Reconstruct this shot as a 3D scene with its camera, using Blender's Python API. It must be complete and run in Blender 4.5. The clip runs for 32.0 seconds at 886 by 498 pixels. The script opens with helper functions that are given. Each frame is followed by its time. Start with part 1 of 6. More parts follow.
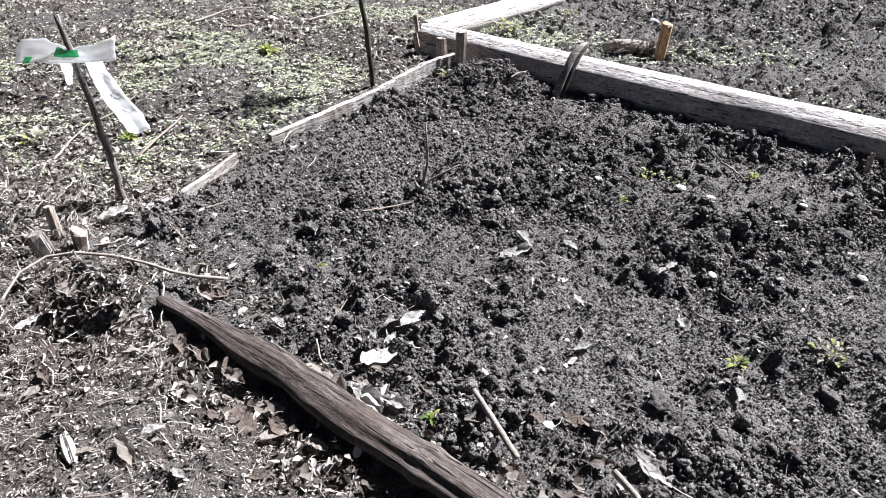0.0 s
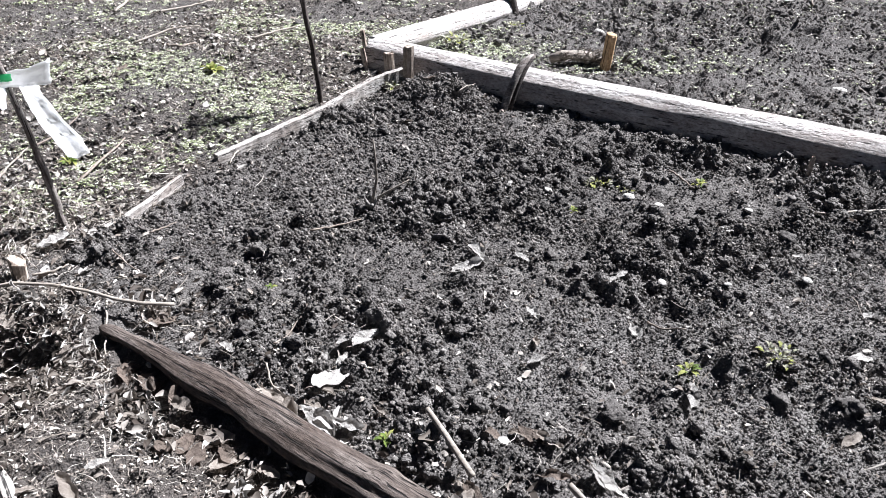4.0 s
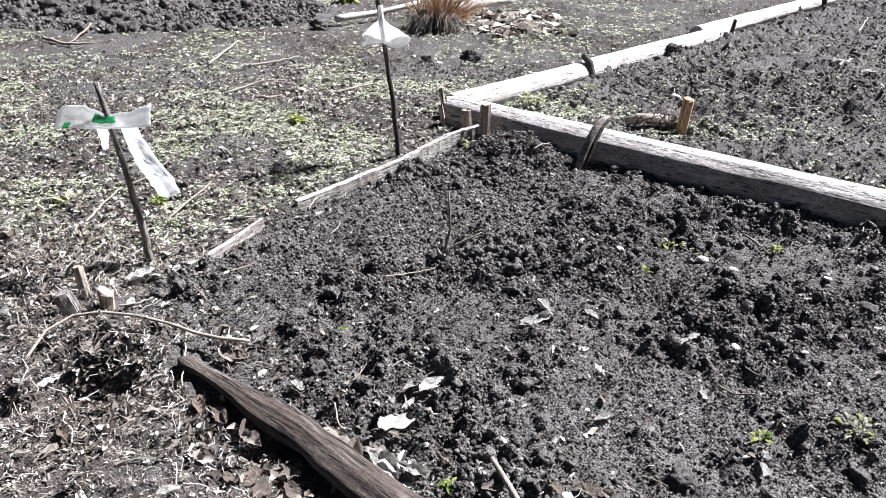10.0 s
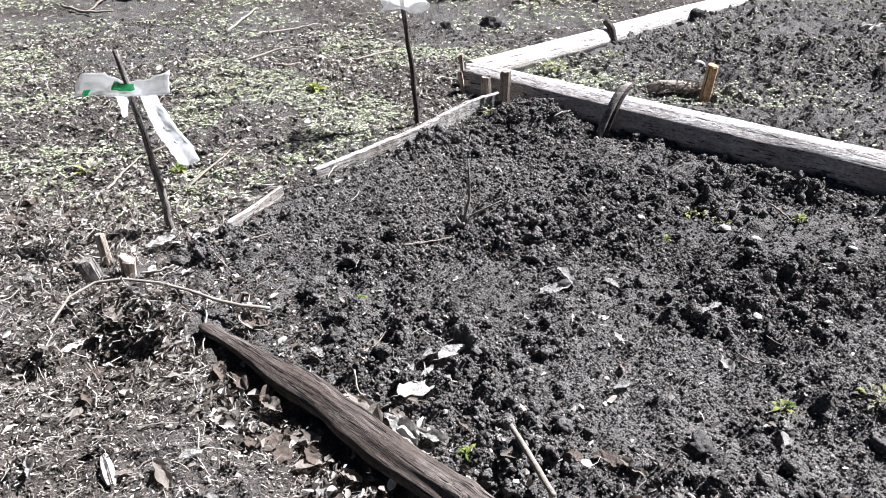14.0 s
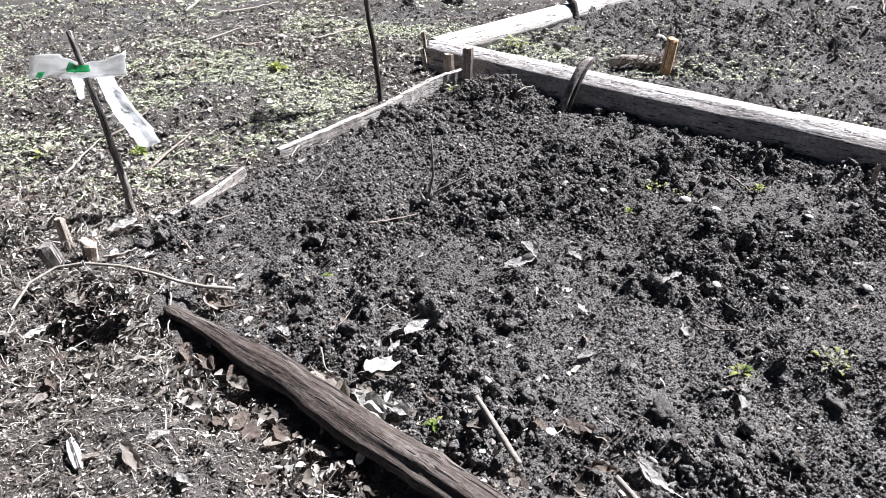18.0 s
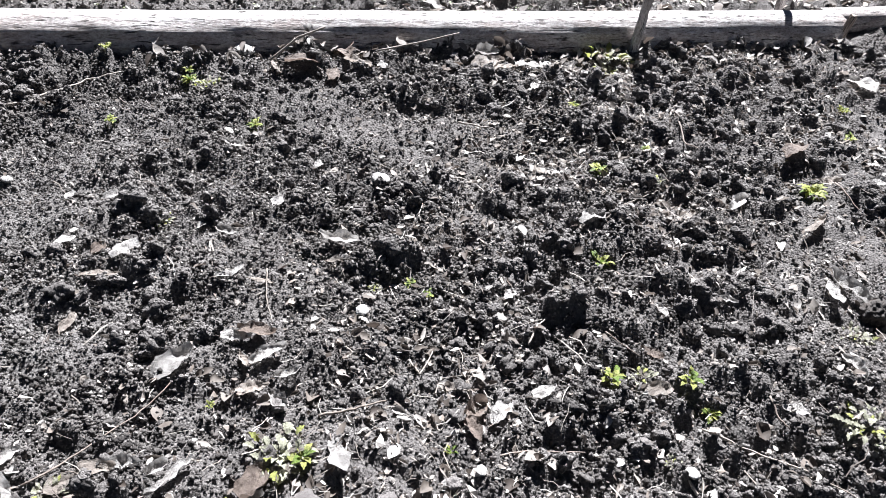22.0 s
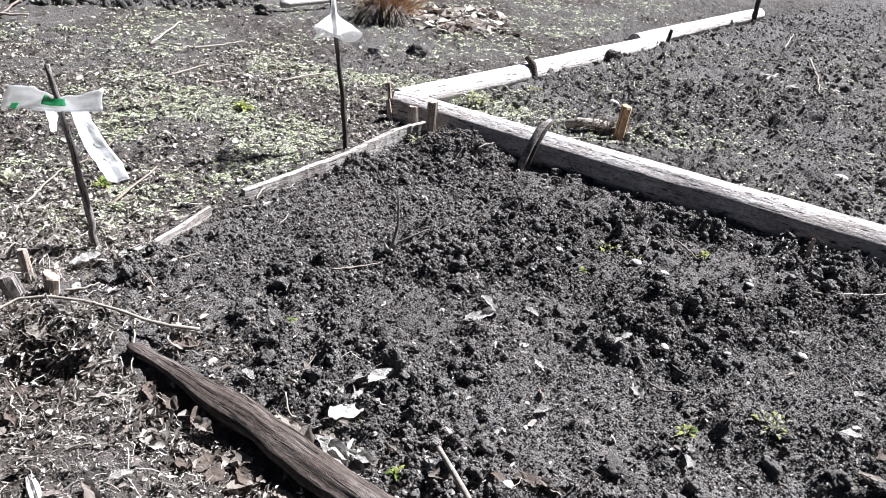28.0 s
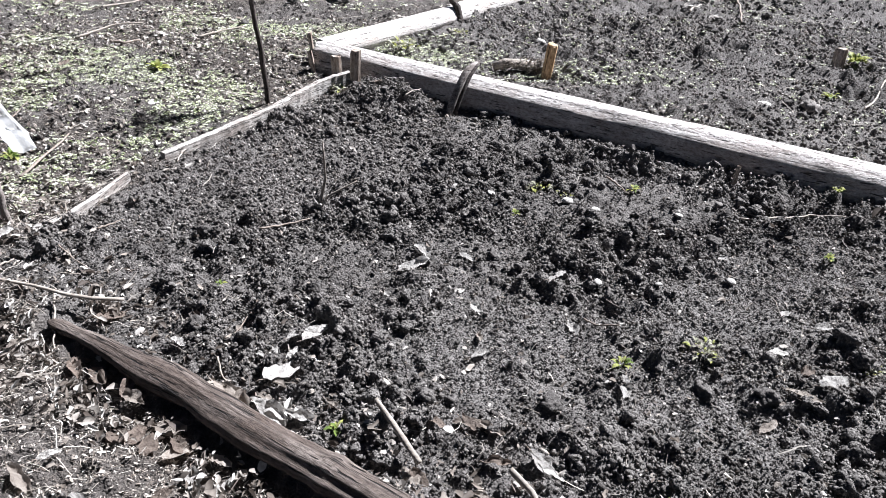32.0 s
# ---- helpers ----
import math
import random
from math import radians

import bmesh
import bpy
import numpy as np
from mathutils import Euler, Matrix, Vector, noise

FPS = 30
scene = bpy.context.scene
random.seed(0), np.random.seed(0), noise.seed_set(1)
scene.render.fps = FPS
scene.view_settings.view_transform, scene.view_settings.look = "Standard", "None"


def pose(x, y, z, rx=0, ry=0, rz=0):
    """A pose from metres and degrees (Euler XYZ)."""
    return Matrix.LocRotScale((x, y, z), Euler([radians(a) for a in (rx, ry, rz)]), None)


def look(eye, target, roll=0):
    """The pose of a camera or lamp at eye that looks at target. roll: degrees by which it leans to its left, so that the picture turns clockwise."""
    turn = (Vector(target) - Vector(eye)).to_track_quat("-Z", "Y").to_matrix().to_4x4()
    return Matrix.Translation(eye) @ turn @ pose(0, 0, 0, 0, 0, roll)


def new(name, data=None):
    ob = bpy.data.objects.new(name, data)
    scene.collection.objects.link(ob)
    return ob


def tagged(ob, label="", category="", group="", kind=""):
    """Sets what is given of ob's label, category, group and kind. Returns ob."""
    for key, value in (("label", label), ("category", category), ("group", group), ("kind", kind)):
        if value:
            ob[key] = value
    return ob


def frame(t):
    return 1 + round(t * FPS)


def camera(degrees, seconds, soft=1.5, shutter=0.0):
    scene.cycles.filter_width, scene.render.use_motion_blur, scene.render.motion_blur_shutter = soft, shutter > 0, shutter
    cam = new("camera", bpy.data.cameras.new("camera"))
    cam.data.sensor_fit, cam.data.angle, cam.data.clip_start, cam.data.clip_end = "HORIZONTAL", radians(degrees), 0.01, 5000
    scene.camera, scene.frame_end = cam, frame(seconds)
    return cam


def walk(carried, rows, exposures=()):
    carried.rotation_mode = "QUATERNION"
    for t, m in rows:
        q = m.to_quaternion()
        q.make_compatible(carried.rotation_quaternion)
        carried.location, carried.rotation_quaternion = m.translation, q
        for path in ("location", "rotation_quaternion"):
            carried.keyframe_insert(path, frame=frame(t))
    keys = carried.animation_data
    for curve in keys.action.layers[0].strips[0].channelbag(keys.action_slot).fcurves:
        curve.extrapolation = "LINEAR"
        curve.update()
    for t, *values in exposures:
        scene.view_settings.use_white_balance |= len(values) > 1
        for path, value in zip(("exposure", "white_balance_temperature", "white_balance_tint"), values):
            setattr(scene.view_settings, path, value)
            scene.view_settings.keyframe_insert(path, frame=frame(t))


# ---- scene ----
cam = camera(58.9, 32.0, 0.6)
PATH = [
    (0, (0.152, 0.076, 1.483), (0.006, 1.777, 0.442), -0.1),
    (0.5, (0.152, 0.078, 1.48), (0.002, 1.776, 0.433), -0.1),
    (1, (0.154, 0.086, 1.477), (0.003, 1.777, 0.42), -0.1),
    (1.5, (0.153, 0.084, 1.474), (-0.001, 1.771, 0.411), -0.1),
    (2, (0.15, 0.084, 1.476), (0.004, 1.773, 0.416), -0.0),
    (2.5, (0.161, 0.089, 1.476), (0.05, 1.783, 0.418), 0.3),
    (3, (0.182, 0.096, 1.48), (0.129, 1.791, 0.419), 0.1),
    (3.5, (0.183, 0.104, 1.481), (0.146, 1.797, 0.416), -0.2),
    (4, (0.181, 0.101, 1.484), (0.137, 1.824, 0.469), -0.3),
    (4.5, (0.186, 0.091, 1.492), (0.099, 1.904, 0.653), -0.1),
    (6.5, (0.179, 0.082, 1.48), (0.026, 1.88, 0.617), -0.1),
    (7, (0.172, 0.079, 1.481), (-0.003, 1.869, 0.606), -0.5),
    (7.5, (0.175, 0.08, 1.482), (-0.005, 1.868, 0.605), -0.6),
    (8, (0.176, 0.08, 1.48), (-0.009, 1.866, 0.6), -0.6),
    (8.5, (0.168, 0.071, 1.48), (-0.021, 1.858, 0.602), -0.4),
    (9, (0.167, 0.065, 1.48), (-0.03, 1.85, 0.6), -0.1),
    (9.5, (0.165, 0.058, 1.479), (-0.041, 1.841, 0.597), -0.1),
    (10, (0.161, 0.056, 1.478), (-0.052, 1.837, 0.594), -0.0),
    (10.5, (0.158, 0.051, 1.476), (-0.062, 1.83, 0.588), 0.2),
    (11, (0.156, 0.052, 1.475), (-0.069, 1.826, 0.579), 0.2),
    (11.5, (0.155, 0.053, 1.471), (-0.075, 1.822, 0.567), 0.2),
    (12, (0.154, 0.058, 1.467), (-0.081, 1.821, 0.553), 0.2),
    (12.5, (0.154, 0.058, 1.467), (-0.087, 1.818, 0.549), 0.0),
    (13, (0.151, 0.06, 1.467), (-0.09, 1.817, 0.542), 0.0),
    (13.5, (0.156, 0.061, 1.466), (-0.095, 1.807, 0.523), -0.3),
    (14, (0.158, 0.063, 1.467), (-0.098, 1.803, 0.515), -0.6),
    (14.5, (0.157, 0.064, 1.463), (-0.101, 1.801, 0.505), -0.6),
    (15, (0.155, 0.066, 1.461), (-0.101, 1.8, 0.498), -0.6),
    (15.5, (0.153, 0.069, 1.458), (-0.103, 1.795, 0.48), -0.6),
    (17.5, (0.169, 0.058, 1.471), (-0.071, 1.778, 0.48), -1.3),
    (18, (0.18, 0.046, 1.464), (0.002, 1.77, 0.466), -0.7),
    (18.5, (0.199, 0.039, 1.468), (0.13, 1.757, 0.447), -0.6),
    (19, (0.295, 0.059, 1.459), (0.466, 1.743, 0.394), -0.1),
    (19.5, (0.406, 0.051, 1.449), (0.956, 1.608, 0.319), 1.9),
    (20, (0.458, 0.023, 1.469), (1.165, 1.493, 0.311), 2.0),
    (20.5, (0.499, 0.009, 1.468), (1.324, 1.394, 0.285), 2.7),
    (21, (0.542, -0.004, 1.473), (1.525, 1.27, 0.286), 4.3),
    (21.5, (0.609, -0.027, 1.475), (1.737, 1.127, 0.294), 5.6),
    (22, (0.662, -0.048, 1.481), (1.917, 0.973, 0.305), 7.1),
    (22.5, (0.685, -0.066, 1.491), (1.989, 0.9, 0.323), 7.1),
    (23, (0.657, -0.051, 1.489), (1.944, 0.94, 0.322), 7.2),
    (23.5, (0.572, -0.021, 1.486), (1.763, 1.098, 0.333), 8.2),
    (24, (0.471, -0.005, 1.479), (1.472, 1.306, 0.35), 7.8),
    (24.5, (0.381, 0.022, 1.488), (1.15, 1.518, 0.408), 5.6),
    (25, (0.289, 0.02, 1.491), (0.86, 1.641, 0.468), 6.0),
    (25.5, (0.196, -0.001, 1.518), (0.514, 1.711, 0.533), 5.2),
    (26, (0.136, -0.01, 1.533), (0.246, 1.753, 0.596), 4.8),
    (26.5, (0.1, -0.025, 1.544), (0.092, 1.76, 0.642), 5.3),
    (28.5, (0.106, -0.024, 1.542), (0.067, 1.76, 0.64), 4.5),
    (29, (0.111, -0.022, 1.538), (0.076, 1.755, 0.621), 4.3),
    (29.5, (0.109, -0.018, 1.537), (0.08, 1.748, 0.599), 4.3),
    (30, (0.114, -0.014, 1.535), (0.087, 1.745, 0.583), 4.3),
    (30.5, (0.108, -0.013, 1.53), (0.083, 1.744, 0.574), 4.3),
    (31, (0.126, -0.012, 1.539), (0.112, 1.745, 0.584), 2.9),
    (31.5, (0.138, -0.006, 1.539), (0.17, 1.743, 0.569), 2.7),
    (32, (0.156, 0.006, 1.522), (0.265, 1.732, 0.518), 2.9),
]
walk(cam, [(t, look(eye, target, roll)) for t, eye, target, roll in PATH],
     exposures=[(0.0, 1.90, 5900, 12), (18.5, 1.90, 5900, 12), (20.5, 2.32, 5920, 12), (24.2, 2.32, 5920, 12), (26.0, 1.94, 5850, 10), (28.0, 1.90, 5900, 12), (32.0, 1.90, 5900, 12)])

# ---- world and sun ----
SUN_AZ, SUN_EL = radians(56), radians(49)
world = bpy.data.worlds.new("world")
scene.world = world
world.use_nodes = True
wn = world.node_tree.nodes
sky = wn.new("ShaderNodeTexSky")
sky.sky_type = "NISHITA"
sky.sun_disc = False
sky.sun_elevation, sky.sun_rotation = SUN_EL, SUN_AZ
sky.air_density, sky.dust_density, sky.ozone_density = 0.45, 0.2, 1.0
wn["Background"].inputs["Strength"].default_value = 0.0075
world.node_tree.links.new(sky.outputs["Color"], wn["Background"].inputs["Color"])
sun_data = bpy.data.lights.new("sun", "SUN")
sun_data.energy, sun_data.angle, sun_data.color = 5.0, radians(0.53), (1.0, 0.975, 0.945)
sun = new("sun", sun_data)
sun_dir = Vector((math.sin(SUN_AZ) * math.cos(SUN_EL), math.cos(SUN_AZ) * math.cos(SUN_EL), math.sin(SUN_EL)))
sun.matrix_world = look(sun_dir * 30, (0, 0, 0))


# ---- materials ----
def node_mat(name, rough=0.9, spec=0.3):
    m = bpy.data.materials.new(name)
    m.use_nodes = True
    nt = m.node_tree
    b = nt.nodes["Principled BSDF"]
    b.inputs["Roughness"].default_value = rough
    b.inputs["Specular IOR Level"].default_value = spec
    return m, nt, b


def ramp(nt, fac, stops):
    r = nt.nodes.new("ShaderNodeValToRGB")
    e = r.color_ramp.elements
    while len(e) < len(stops):
        e.new(0.5)
    for el, (p, c) in zip(e, stops):
        el.position, el.color = p, (*c, 1)
    nt.links.new(fac, r.inputs["Fac"])
    return r.outputs["Color"]


def noise_tex(nt, vec, scale, detail=5, rough=0.6, out="Fac"):
    n = nt.nodes.new("ShaderNodeTexNoise")
    n.inputs["Scale"].default_value, n.inputs["Detail"].default_value, n.inputs["Roughness"].default_value = scale, detail, rough
    nt.links.new(vec, n.inputs["Vector"])
    return n.outputs[out]


def coords(nt, scale=(1, 1, 1)):
    t = nt.nodes.new("ShaderNodeTexCoord")
    p = nt.nodes.new("ShaderNodeMapping")
    p.inputs["Scale"].default_value = scale
    nt.links.new(t.outputs["Object"], p.inputs["Vector"])
    return p.outputs["Vector"]


def mix(nt, fac, a, b, mode="MIX"):
    n = nt.nodes.new("ShaderNodeMix")
    n.data_type, n.blend_type = "RGBA", mode
    for value, key in ((fac, 0), (a, 6), (b, 7)):
        if isinstance(value, (int, float)):
            n.inputs[key].default_value = value
        elif isinstance(value, tuple):
            n.inputs[key].default_value = (*value, 1)
        else:
            nt.links.new(value, n.inputs[key])
    return n.outputs[2]


def bump(nt, bsdf, height, dist, strength=1.0, before=None):
    n = nt.nodes.new("ShaderNodeBump")
    n.inputs["Distance"].default_value, n.inputs["Strength"].default_value = dist, strength
    nt.links.new(height, n.inputs["Height"])
    if before:
        nt.links.new(before, n.inputs["Normal"])
    nt.links.new(n.outputs["Normal"], bsdf.inputs["Normal"])
    return n.outputs["Normal"]


def soil_material(name, dark, mid, pale, attr=False):
    m, nt, b = node_mat(name, 0.9, 0.2)
    v = coords(nt)
    big = ramp(nt, noise_tex(nt, v, 2.3, 6, 0.65), [(0.3, dark), (0.55, mid), (0.8, dark)])
    fine = noise_tex(nt, v, 160, 4, 0.7)
    col = mix(nt, ramp(nt, fine, [(0.5, (0, 0, 0)), (0.72, (1, 1, 1))]), big, pale)
    if attr:
        a = nt.nodes.new("ShaderNodeAttribute")
        a.attribute_name = "litter"
        path_col = ramp(nt, noise_tex(nt, v, 24, 9, 0.82), [(0.38, (0.026, 0.022, 0.02)), (0.55, (0.115, 0.098, 0.086)), (0.74, (0.33, 0.297, 0.266))])
        col = mix(nt, a.outputs["Fac"], col, path_col)
        d = nt.nodes.new("ShaderNodeAttribute")
        d.attribute_name = "dry"
        col = mix(nt, d.outputs["Fac"], col, ramp(nt, noise_tex(nt, v, 60, 6, 0.75), [(0.35, (0.12, 0.112, 0.105)), (0.65, (0.3, 0.282, 0.266))]))
    nt.links.new(col, b.inputs["Base Color"])
    n1 = bump(nt, b, noise_tex(nt, v, 95, 6, 0.75), 0.035, 1.0)
    vo = nt.nodes.new("ShaderNodeTexVoronoi")
    vo.inputs["Scale"].default_value = 120
    nt.links.new(v, vo.inputs["Vector"])
    inv = nt.nodes.new("ShaderNodeMath")
    inv.operation = "SUBTRACT"
    inv.inputs[0].default_value = 1
    nt.links.new(vo.outputs["Distance"], inv.inputs[1])
    bump(nt, b, inv.outputs[0], 0.014, 1.0, n1)
    return m


def island_material(name, stops, rough=0.8, translucent=0.0, grain=60, spec=0.3, tone=False, relief=0.0):
    """Loose small pieces: the colour varies from piece to piece."""
    m, nt, b = node_mat(name, rough, spec)
    g = nt.nodes.new("ShaderNodeNewGeometry")
    v = coords(nt)
    base = ramp(nt, g.outputs["Random Per Island"], stops)
    col = mix(nt, 0.55, base, ramp(nt, noise_tex(nt, v, grain, 4), [(0.3, (0.45, 0.43, 0.4)), (0.7, (1, 1, 1))]), "MULTIPLY")
    if tone:
        col = mix(nt, 1.0, col, ramp(nt, noise_tex(nt, v, 4.2, 8, 0.68), [(0.34, (0.5,) * 3), (0.64, (1, 1, 1))]), "MULTIPLY")
    nt.links.new(col, b.inputs["Base Color"])
    if relief:
        bump(nt, b, noise_tex(nt, v, 260, 5, 0.75), relief)
    if translucent:
        translucency(nt, b, col, translucent)
    return m


def translucency(nt, b, col, amount):
    tr = nt.nodes.new("ShaderNodeBsdfTranslucent")
    ms = nt.nodes.new("ShaderNodeMixShader")
    ms.inputs[0].default_value = amount
    nt.links.new(col, tr.inputs["Color"])
    nt.links.new(b.outputs[0], ms.inputs[1])
    nt.links.new(tr.outputs[0], ms.inputs[2])
    nt.links.new(ms.outputs[0], nt.nodes["Material Output"].inputs["Surface"])


def thing_material(name, a, b_, scale, rough=0.75, translucent=0.0, stretch=(1, 1, 1), bumpy=0.002, vary=0.35):
    """One loose thing of its own: two tones, grain, and a small difference from piece to piece."""
    m, nt, b = node_mat(name, rough, 0.35)
    v = coords(nt, stretch)
    info = nt.nodes.new("ShaderNodeObjectInfo")
    col = ramp(nt, noise_tex(nt, v, scale, 6, 0.65), [(0.3, a), (0.68, b_)])
    shade = ramp(nt, info.outputs["Random"], [(0.0, (1 - vary,) * 3), (1.0, (1, 1, 1))])
    col = mix(nt, 1.0, col, shade, "MULTIPLY")
    nt.links.new(col, b.inputs["Base Color"])
    bump(nt, b, noise_tex(nt, v, scale * 2.5, 5, 0.7), bumpy)
    if translucent:
        translucency(nt, b, col, translucent)
    return m


def wood_material(name, dark, mid, pale, along=4.0, across=38, rough=0.8, relief=0.006, cracks=1.0):
    """Weathered round wood whose grain and cracks run along the local x axis."""
    m, nt, b = node_mat(name, rough, 0.3)
    v = coords(nt, (along, across, across))
    fibre = noise_tex(nt, v, 1.0, 8, 0.72)
    patch = noise_tex(nt, coords(nt, (2.2, 6, 6)), 1.6, 6, 0.65)
    col = ramp(nt, fibre, [(0.3, dark), (0.45, mid), (0.62, pale)])
    brown = (mid[0] * 0.72, mid[1] * 0.64, mid[2] * 0.6)
    col = mix(nt, ramp(nt, patch, [(0.42, (0.0, 0.0, 0.0)), (0.66, (0.75, 0.75, 0.75))]), col, brown)
    speck = ramp(nt, noise_tex(nt, coords(nt, (60, 110, 110)), 1.0, 5, 0.75), [(0.36, (0.4, 0.38, 0.36)), (0.58, (1, 1, 1))])
    col = mix(nt, 0.85, col, speck, "MULTIPLY")
    slant = coords(nt, (along * 1.1, across * 3.2, across * 3.2))
    crack = noise_tex(nt, slant, 1.0, 3, 0.5)
    cr = ramp(nt, crack, [(0.36 * cracks, (0.0, 0.0, 0.0)), (0.41 * cracks, (1, 1, 1))])
    col = mix(nt, cr, tuple(c * 0.3 for c in dark), col)
    nt.links.new(col, b.inputs["Base Color"])
    n1 = bump(nt, b, fibre, relief)
    bump(nt, b, cr, relief * 1.5, 0.9, n1)
    return m


SOIL = soil_material("garden_soil", (0.085, 0.077, 0.072), (0.155, 0.142, 0.133), (0.29, 0.269, 0.252), True)
CLOD = soil_material("soil_clod", (0.1, 0.091, 0.085), (0.185, 0.17, 0.159), (0.32, 0.297, 0.28))
CRUMB = island_material("soil_crumb", [(0.0, (0.085, 0.077, 0.072)), (0.55, (0.235, 0.214, 0.2)), (0.93, (0.4, 0.37, 0.346)), (1.0, (0.62, 0.582, 0.547))], 0.92, 0.0, 250, 0.2, True, 0.014)
DUST = island_material("dry_soil_crumb", [(0.0, (0.14, 0.13, 0.122)), (0.6, (0.25, 0.234, 0.22)), (1.0, (0.42, 0.397, 0.376))], 0.95, 0.0, 250, 0.15, False, 0.012)
LITTER = island_material("leaf_litter", [(0.0, (0.07, 0.056, 0.047)), (0.38, (0.25, 0.213, 0.182)), (0.7, (0.46, 0.415, 0.367)), (1.0, (0.64, 0.60, 0.55))], 0.75, 0.2)
STRAW = island_material("dry_straw", [(0.0, (0.10, 0.082, 0.07)), (0.5, (0.27, 0.24, 0.205)), (1.0, (0.48, 0.45, 0.405))], 0.7)
COVER = island_material("low_weed_cover", [(0.0, (0.14, 0.18, 0.07)), (0.3, (0.36, 0.40, 0.22)), (0.6, (0.6, 0.63, 0.46)), (1.0, (0.82, 0.83, 0.7))], 0.6, 0.35)
PALE_LEAF = thing_material("pale_dry_leaf", (0.36, 0.332, 0.302), (0.68, 0.65, 0.61), 40, 0.65, 0.3, (1, 1, 1), 0.014)
BROWN_LEAF = thing_material("brown_dry_leaf", (0.1, 0.073, 0.058), (0.25, 0.198, 0.162), 35, 0.65, 0.3, (1, 1, 1), 0.012)
TAN_LEAF = thing_material("tan_dry_leaf", (0.25, 0.205, 0.17), (0.48, 0.425, 0.37), 35, 0.6, 0.38, (1, 1, 1), 0.012)
GREEN = thing_material("green_leaf", (0.09, 0.15, 0.025), (0.2, 0.27, 0.05), 60, 0.5, 0.35)
YELLOW_GREEN = thing_material("yellow_green_leaf", (0.28, 0.31, 0.07), (0.44, 0.45, 0.14), 60, 0.5, 0.35)
DRY_GREEN = thing_material("half_dry_leaf", (0.27, 0.27, 0.18), (0.52, 0.51, 0.39), 60, 0.6, 0.3)
TWIG = thing_material("twig_bark", (0.10, 0.075, 0.06), (0.3, 0.25, 0.21), 60, 0.8, 0, (0.3, 1, 1), 0.002)
PALE_TWIG = thing_material("bleached_twig", (0.2, 0.168, 0.138), (0.4, 0.355, 0.305), 60, 0.75, 0, (0.3, 1, 1), 0.002)
STONE = thing_material("grey_stone", (0.14, 0.125, 0.115), (0.34, 0.31, 0.29), 28, 0.8, 0, (1, 1, 1), 0.004)
PEBBLE = thing_material("pale_pebble", (0.38, 0.36, 0.33), (0.6, 0.58, 0.54), 40, 0.7)
LOG_GREY = wood_material("weathered_log", (0.2, 0.172, 0.158), (0.47, 0.438, 0.418), (0.67, 0.645, 0.625), 14, 40, 0.85, 0.012, 0.95)
LOG_PALE = wood_material("bleached_log", (0.4, 0.36, 0.33), (0.66, 0.63, 0.6), (0.84, 0.82, 0.79), 5, 42, 0.8, 0.008, 0.93)
LOG_DARK = wood_material("rotten_log", (0.03, 0.023, 0.02), (0.085, 0.067, 0.057), (0.19, 0.16, 0.142), 4.0, 38, 0.85, 0.012, 1.0)
PLANK = wood_material("grey_plank", (0.16, 0.147, 0.136), (0.38, 0.357, 0.332), (0.62, 0.595, 0.562), 3, 60)
PEG = wood_material("split_peg", (0.2, 0.155, 0.12), (0.42, 0.35, 0.29), (0.6, 0.53, 0.46), 6, 60, 0.8, 0.003)
FRESH = wood_material("fresh_peg", (0.33, 0.21, 0.11), (0.52, 0.35, 0.19), (0.66, 0.49, 0.31), 4, 50, 0.7, 0.003)
DARK_STICK = wood_material("dark_stake", (0.025, 0.02, 0.018), (0.06, 0.048, 0.042), (0.13, 0.11, 0.1), 6, 60, 0.85, 0.004)
STICK = wood_material("bark_stake", (0.07, 0.06, 0.055), (0.2, 0.175, 0.16), (0.4, 0.37, 0.345), 6, 60, 0.85, 0.004)

SILVER_STICK = wood_material("bleached_stake", (0.32, 0.3, 0.29), (0.6, 0.58, 0.565), (0.82, 0.8, 0.785), 6, 60, 0.75, 0.004)


def plastic_material(name, col, clear_share=0.2):
    m, nt, b = node_mat(name, 0.35, 0.5)
    v = coords(nt)
    c = ramp(nt, noise_tex(nt, v, 30, 3), [(0.3, tuple(k * 0.9 for k in col)), (0.7, col)])
    nt.links.new(c, b.inputs["Base Color"])
    bump(nt, b, noise_tex(nt, v, 45, 3), 0.004, 0.6)
    translucency(nt, b, c, 0.9)
    clear, last = nt.nodes.new("ShaderNodeBsdfTransparent"), nt.nodes.new("ShaderNodeMixShader")
    out = nt.nodes["Material Output"].inputs["Surface"]
    last.inputs[0].default_value = clear_share
    nt.links.new(out.links[0].from_socket, last.inputs[1])
    nt.links.new(clear.outputs[0], last.inputs[2])
    nt.links.new(last.outputs[0], out)
    return m


PLASTIC = plastic_material("white_film", (0.96, 0.96, 0.96))
PLASTIC_BAG = plastic_material("thin_bag_film", (0.96, 0.96, 0.96), 0.52)
PLASTIC_GREEN = plastic_material("green_print_film", (0.08, 0.5, 0.22))


# ---- numbers: noise, zones and the lie of the land ----
def hash01(xi, yi, seed):
    n = (xi.astype(np.int64) * 374761393 + yi.astype(np.int64) * 668265263 + seed * 1442695041) & 0xFFFFFFFF
    n = ((n ^ (n >> 13)) * 1274126177) & 0xFFFFFFFF
    n = ((n ^ (n >> 15)) * 2246822519) & 0xFFFFFFFF
    return (n ^ (n >> 16)) / 4294967296.0


